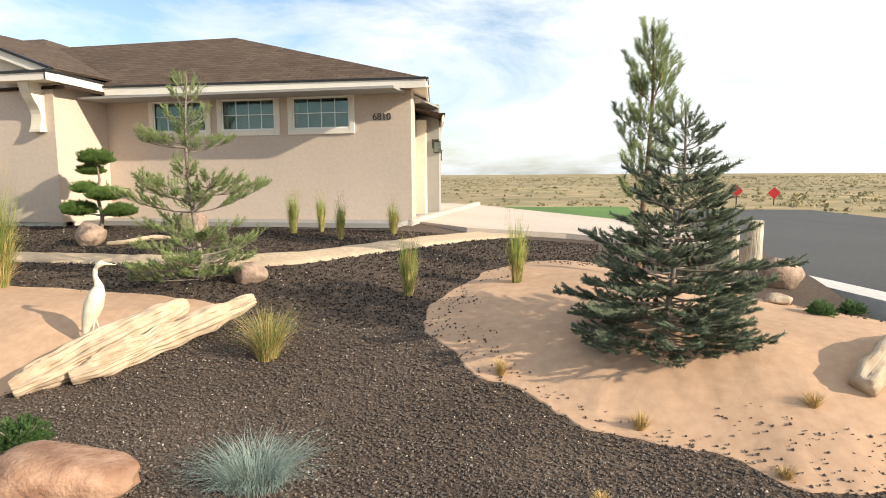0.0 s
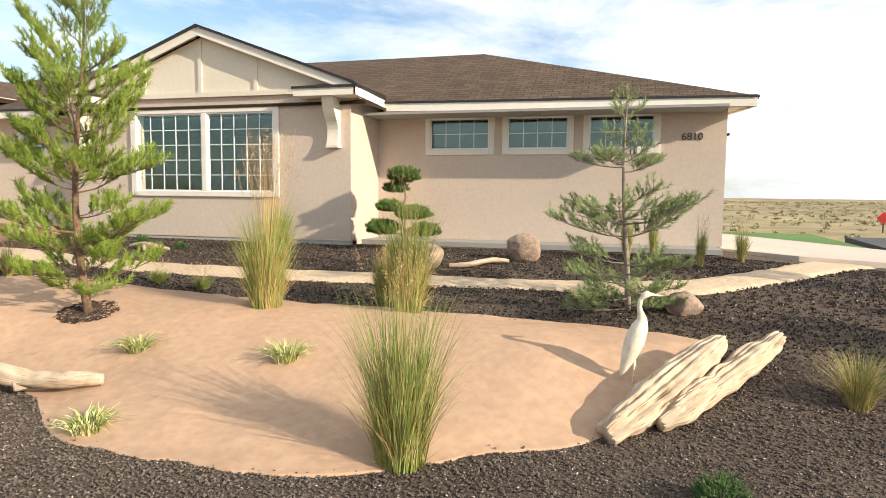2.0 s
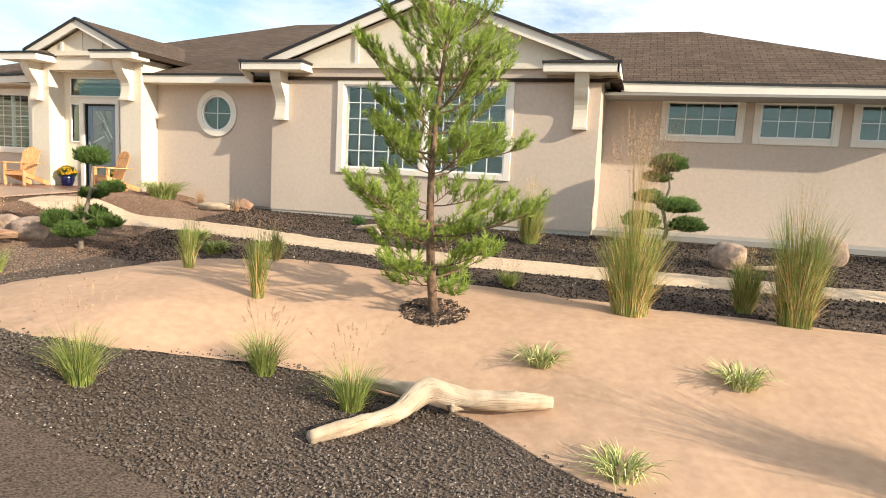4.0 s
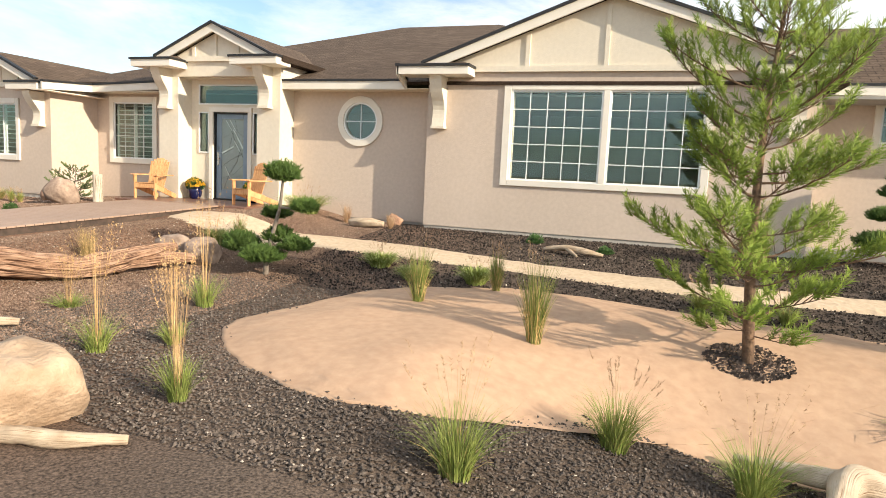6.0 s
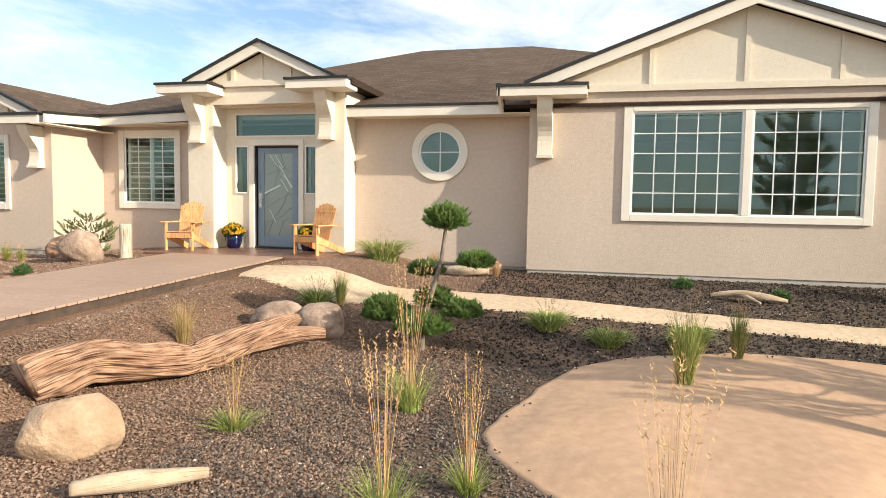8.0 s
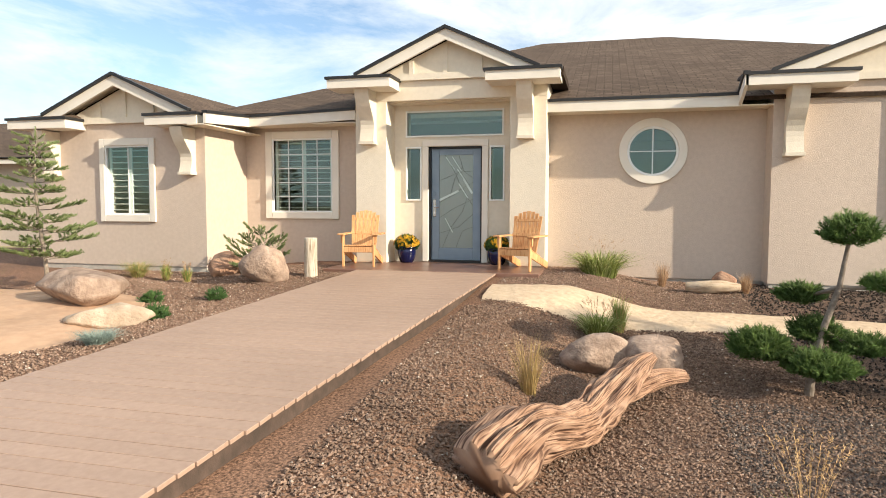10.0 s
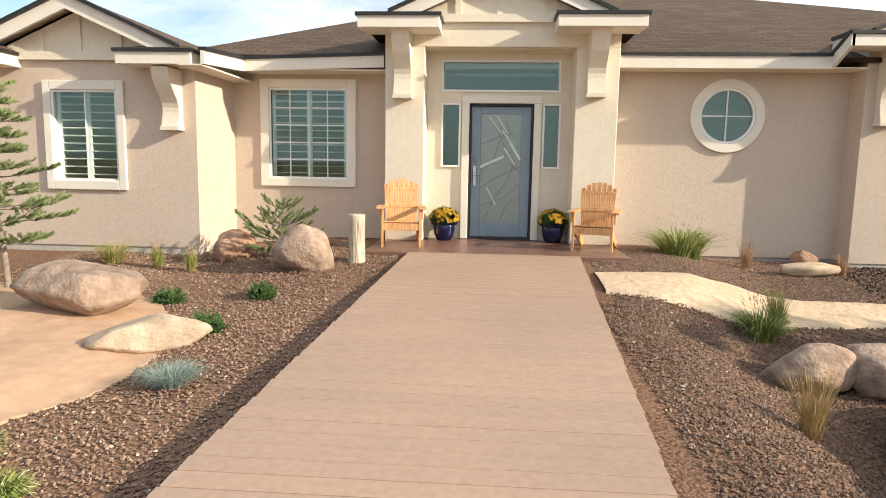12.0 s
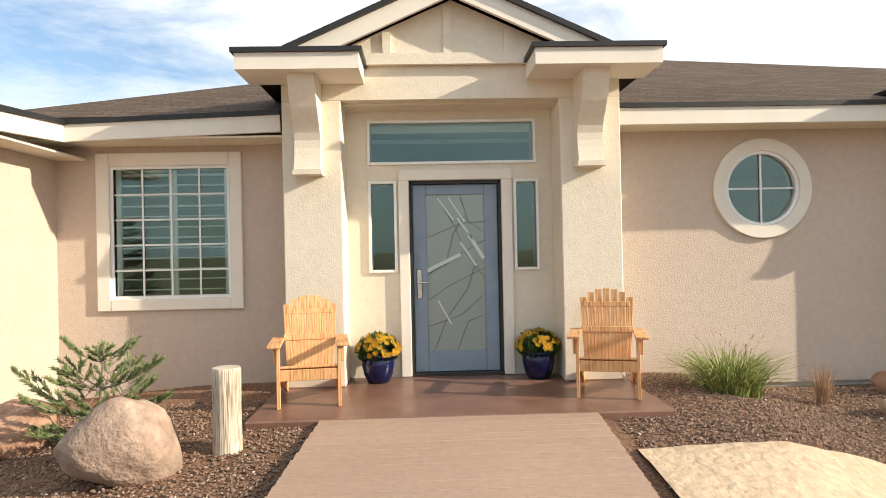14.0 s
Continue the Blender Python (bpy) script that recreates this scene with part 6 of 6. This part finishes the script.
def adirondack(x, y, rz, z):
    t = thing("adirondack_chair", (x, y, z), "natural cedar slatted garden armchair on the porch slab", "chair", "porch chairs", rz=rz)
    t.scale = (0.86, 0.86, 0.95)
    def slab(name, w, l, th, m):
        bm = soften(boxes((-w / 2, w / 2, 0, l, -th / 2, th / 2)), 0.004)
        uvl = bm.loops.layers.uv.new("uv")
        for f in bm.faces:
            for lp in f.loops:
                lp[uvl].uv = (lp.vert.co.y, lp.vert.co.x)
        bmesh.ops.transform(bm, matrix=m, verts=bm.verts)
        return part(name, bm, M_CEDAR, t)
    # front is -y; the seat slopes back, the backrest leans
    for sx in (-0.28, 0.28):
        slab("front_leg", 0.035, 0.55, 0.085, Matrix.Translation((sx * 1.07, -0.36, 0)) @ Matrix.Rotation(radians(90), 4, "X"))
        slab("side_rail", 0.035, 0.95, 0.12, Matrix.Translation((sx, -0.36, 0.30)) @ Matrix.Rotation(radians(-16), 4, "X"))
        slab("armrest", 0.13, 0.72, 0.025, Matrix.Translation((sx * 1.20, -0.44, 0.565)))
        slab("arm_bracket", 0.03, 0.14, 0.06, Matrix.Translation((sx * 1.19, -0.355, 0.41)) @ Matrix.Rotation(radians(90), 4, "X"))
    for i in range(6):
        slab("seat_slat", 0.60, 0.078, 0.022, Matrix.Translation((0, -0.39 + i * 0.088, 0.375 - i * 0.0252)) @ Matrix.Rotation(radians(-16), 4, "X"))
    slab("front_apron", 0.58, 0.10, 0.022, Matrix.Translation((0, -0.385, 0.25)) @ Matrix.Rotation(radians(90), 4, "X"))
    n = 7
    for i in range(n):
        u = (i - (n - 1) / 2) / ((n - 1) / 2)
        L = 0.80 - 0.09 * u * u
        slab("back_slat", 0.072, L, 0.02, Matrix.Translation((u * 0.205, 0.06, 0.22)) @ Matrix.Rotation(radians(u * 4.0), 4, "Y") @ Matrix.Rotation(radians(72), 4, "X"))
    slab("back_rail", 0.56, 0.06, 0.025, Matrix.Translation((0, 0.16, 0.55)) @ Matrix.Rotation(radians(72), 4, "X"))
    slab("upper_back_rail", 0.50, 0.05, 0.02, Matrix.Translation((0, 0.245, 0.80)) @ Matrix.Rotation(radians(72), 4, "X"))


for x, y, r in ((-21.95, 12.25, 8), (-19.22, 12.25, -16)):
    adirondack(x, y, r, pz)


def flower_pot(x, y, seed):
    rnd = random.Random(seed)
    t = thing("flower_pot", (x, y, pz), "glossy cobalt blue pot of yellow chrysanthemums", "potted flowers", "pots beside the front door")
    bm = bmesh.new()
    n, rows = 28, []
    for r, z in ((0.10, 0), (0.115, 0.01), (0.15, 0.09), (0.168, 0.18), (0.165, 0.235), (0.155, 0.25), (0.185, 0.262), (0.188, 0.285), (0.165, 0.285), (0.15, 0.25)):
        rows.append([bm.verts.new((r * math.cos(6.283 * j / n), r * math.sin(6.283 * j / n), z)) for j in range(n)])
    bm.faces.new(rows[0][::-1])
    bm.faces.new(rows[-1])
    for A, B in zip(rows, rows[1:]):
        for j in range(n):
            bm.faces.new((A[j], A[(j + 1) % n], B[(j + 1) % n], B[j]))
    part("pot", bm, M_GLAZE, t, "glossy cobalt blue glazed pot", True)
    lv, pt = Cloud(), Cloud()
    for _ in range(1100):
        k = Vector((rnd.gauss(0, 1), rnd.gauss(0, 1), abs(rnd.gauss(0, 1)))).normalized()
        p = Vector((k.x * 0.20, k.y * 0.20, 0.30 + k.z * 0.18)) * rnd.uniform(0.75, 1.0)
        s = k.orthogonal().normalized() * 0.02
        lv.tri(p - s, p + s, p + k * 0.05 + Vector((0, 0, 0.01)))
    for _ in range(110):
        k = Vector((rnd.gauss(0, 1), rnd.gauss(0, 1), abs(rnd.gauss(0, 1)) + 0.05)).normalized()
        p = Vector((k.x * 0.235, k.y * 0.235, 0.30 + k.z * 0.20))
        a = k.orthogonal().normalized()
        b = k.cross(a)
        for i in range(9):
            u = 6.283 * i / 9
            o = a * math.cos(u) + b * math.sin(u)
            q = a * math.cos(u + 0.35) + b * math.sin(u + 0.35)
            pt.tri(p, p + o * 0.028 + k * 0.008, p + q * 0.028 + k * 0.008)
    lv.put("leaves", M_SHRUB, t)
    pt.put("flower_heads", M_PETAL, t, "yellow-orange chrysanthemum heads")


flower_pot(-21.38, 12.95, 1)
flower_pot(-19.74, 12.95, 2)

# house number
fc = bpy.data.curves.new("house_number", "FONT")
fc.body, fc.size, fc.extrude = "6810", 0.21, 0.008
fc.align_x = "CENTER"
tmp = bpy.data.objects.new("tmp", fc)
scene.collection.objects.link(tmp)
bpy.context.view_layer.update()
me = bpy.data.meshes.new_from_object(tmp.evaluated_get(bpy.context.evaluated_depsgraph_get()))
bpy.data.objects.remove(tmp)
bm = bmesh.new()
bm.from_mesh(me)
bmesh.ops.remove_doubles(bm, verts=bm.verts, dist=1e-5)
num = obj("house_number", bm, M_BLACK, None, "black metal house number 6810 on the stucco wall", "sign")
num.matrix_world = pose(-1.55, 14.43, 2.86, 90, 0, 0)


def lantern(x, y, z):
    t = thing("wall_lantern", (x, y, z), "black metal wall lantern beside the garage door", "lamp", "garage lanterns")
    part("bracket", boxes((-0.10, 0.0, -0.02, 0.02, 0.30, 0.34), (-0.12, -0.09, -0.05, 0.05, 0.12, 0.36)), M_BLACK, t)
    bm = boxes(*[(sx - 0.008, sx + 0.008, sy - 0.008, sy + 0.008, 0.02, 0.28) for sx in (-0.07, 0.07) for sy in (-0.07, 0.07)], (-0.08, 0.08, -0.08, 0.08, 0.0, 0.02), (-0.095, 0.095, -0.095, 0.095, 0.28, 0.30), (-0.05, 0.05, -0.05, 0.05, 0.30, 0.35))
    part("cage", bm, M_BLACK, t)
    part("glass", boxes((-0.065, 0.065, -0.065, 0.065, 0.021, 0.279)), M_GLASS, t)


lantern(-1.05, 17.6, 2.25)
lantern(-1.45, 19.6, 2.1)


def warning_sign(x, y, z):
    t = thing("road_sign", (x, y, field_z(x, y)), "red diamond reflector sign on a thin post", "sign", "signs at the street end")
    s = 0.38
    bm = bmesh.new()
    prism(bm, [(0, z + s), (s, z), (0, z - s), (-s, z)], "y", -0.01, 0.0)
    part("plate", bm, M_SIGN, t, "red diamond plate")
    part("post", boxes((-0.03, 0.03, 0.0, 0.05, -0.3, z)), M_BLACK, t)


warning_sign(12.2, 45.0, 0.9)
warning_sign(14.4, 45.0, 0.75)


# ---------------------------------------------------------------- loose gravel
def ground_many(x, y):
    base = np.interp(x, (-60, -26, -22, -19, -14, -6, 3, 12), (0.45, 0.5, 0.4, 0.12, 0.05, -0.08, -0.25, -0.3))
    top = np.interp(x, (-60, -26, -20, -8, -1, 4, 8), (0.72, 0.72, 0.66, 0.60, 0.58, 0.30, -0.05))
    ease = lambda u: np.clip(u, 0, 1) ** 2 * (3 - 2 * np.clip(u, 0, 1))
    u = ease((y - 6.5) / 6.5)
    dip = np.interp(x, (-12.5, -10, 3, 8), (0, 0.45, 0.5, 0.5)) * (1 - ease((y - 5.6) / 2.4)) * ease((y - 1.6) / 1.8)
    near = ease((y - 9.0) / 2.3)
    k = 1 - ease(np.maximum(0, np.abs(x + 20.63) - 1.25 - near) / np.where(x > -20.63, 1.35, 2.2))
    return (base * (1 - u) + top * u - dip) * (1 - k) + (0.885 - 0.0434 * (11.53 - np.clip(y, -2, 12)) - 0.14 + 0.08 * near) * k


def inside_many(x, y, poly):
    hit = np.zeros(len(x), bool)
    for i in range(len(poly)):
        a, b = poly[i - 1], poly[i]
        if a.y != b.y:
            hit ^= ((a.y > y) != (b.y > y)) & (x < (b.x - a.x) * (y - a.y) / (b.y - a.y) + a.x)
    return hit


def rim_many(x, y, poly):
    best = np.full(len(x), 81.0)
    for q in poly[::2]:
        best = np.minimum(best, (q.x - x) ** 2 + (q.y - y) ** 2)
    return np.sqrt(best)


def gravel_stones(name, n, zone, size, label, seed, strays=False, material=M_STONE):
    """Loose stones lying on the bed, far too many to count."""
    rnd = np.random.RandomState(seed)
    octa = np.array([(1, 0, 0), (-1, 0, 0), (0, 1, 0), (0, -1, 0), (0, 0, 1), (0, 0, -1)], float)
    tris = np.array([(0, 2, 4), (2, 1, 4), (1, 3, 4), (3, 0, 4), (2, 0, 5), (1, 2, 5), (3, 1, 5), (0, 3, 5)])
    x, y = rnd.uniform(zone[0], zone[1], n), rnd.uniform(zone[2], zone[3], n)
    keep = np.abs(x + 20.635 + 0.062 * (11.5 - y)) > 1.13
    lift = np.zeros(n)
    if strays:
        keep &= False
        for (poly, height, run), reach in zip(MOUNDS[:2], (0.16, 0.75)):
            d = rim_many(x, y, poly)
            wave = 0.5 + 0.5 * np.sin(x * 2.3 + 1.7 * np.sin(y * 1.9)) * np.sin(y * 2.9 + x)
            on = inside_many(x, y, poly) & (d < reach * wave)
            keep |= on
            u = np.clip(d / run, 0, 1)
            v = np.clip(d / 0.5, 0, 1)
            lift = np.where(on, height * u * u * (3 - 2 * u) + 0.05 * v * v * (3 - 2 * v) + 0.01, lift)
    else:
        for poly, height, run in MOUNDS:
            keep &= ~inside_many(x, y, poly)
    x, y, lift = x[keep], y[keep], lift[keep]
    m = len(x)
    s = size * rnd.uniform(0.45, 1.3, m)
    p = octa[None] * np.stack([s * rnd.uniform(0.6, 1.1, m), s * rnd.uniform(0.5, 0.9, m), s * rnd.uniform(0.4, 0.75, m)], 1)[:, None, :]
    p = p + rnd.uniform(-0.22, 0.22, (m, 6, 3)) * s[:, None, None]
    a = rnd.uniform(0, 6.28, m)
    ca, sa = np.cos(a)[:, None], np.sin(a)[:, None]
    z = ground_many(x, y) + lift + 0.008 + s * 0.1
    q = np.stack([p[..., 0] * ca - p[..., 1] * sa + x[:, None], p[..., 0] * sa + p[..., 1] * ca + y[:, None], p[..., 2] + z[:, None]], 2)
    f = tris[None] + 6 * np.arange(m)[:, None, None]
    me = bpy.data.meshes.new(name)
    me.from_pydata(q.reshape(-1, 3).tolist(), [], f.reshape(-1, 3).tolist())
    me.materials.append(material)
    return tagged(new(name, me), label, "gravel", "", "stuff")


gravel_stones("gravel_near", 130000, (-17.0, 6.5, 3.4, 8.0), 0.018, "loose dark lava stones over the near bed", 1)
gravel_stones("gravel_walkway", 50000, (-19.6, -15.5, 4.0, 9.6), 0.015, "loose reddish lava stones beside the boardwalk", 5, material=M_STONE_R)
gravel_stones("gravel_far", 46000, (-16.0, 3.0, 8.0, 13.2), 0.020, "loose dark lava stones over the far bed", 2)
gravel_stones("gravel_porch", 22000, (-19.4, -16.0, 9.3, 13.2), 0.016, "loose reddish lava stones beside the porch", 9, material=M_STONE_R)
gravel_stones("gravel_left", 40000, (-26.5, -21.7, 4.5, 12.4), 0.016, "loose brown stones beside the walkway", 3, material=M_STONE_R)
M_STONE_P = mat("gravel_stone_pale", (0.36, 0.30, 0.24), (0.55, 0.48, 0.40), 0.9, 30, 0.35, 0.2, 90, stain=0.15, spread=0.4, spec=0.2)
gravel_stones("gravel_pale_near", 4500, (-19.6, 6.5, 3.4, 8.0), 0.014, "scattered pale pebbles among the dark gravel", 6, material=M_STONE_P)
gravel_stones("gravel_pale_far", 1500, (-20.0, 3.0, 8.0, 12.5), 0.015, "scattered pale pebbles over the far bed", 7, material=M_STONE_P)
gravel_stones("gravel_pale_walk", 1200, (-26.5, -21.7, 4.5, 12.0), 0.014, "scattered pale pebbles beside the walkway", 8, material=M_STONE_P)
gravel_stones("gravel_strays", 20000, (-15.2, 7.0, 3.5, 11.5), 0.018, "dark stones strayed onto the sand", 4, True)
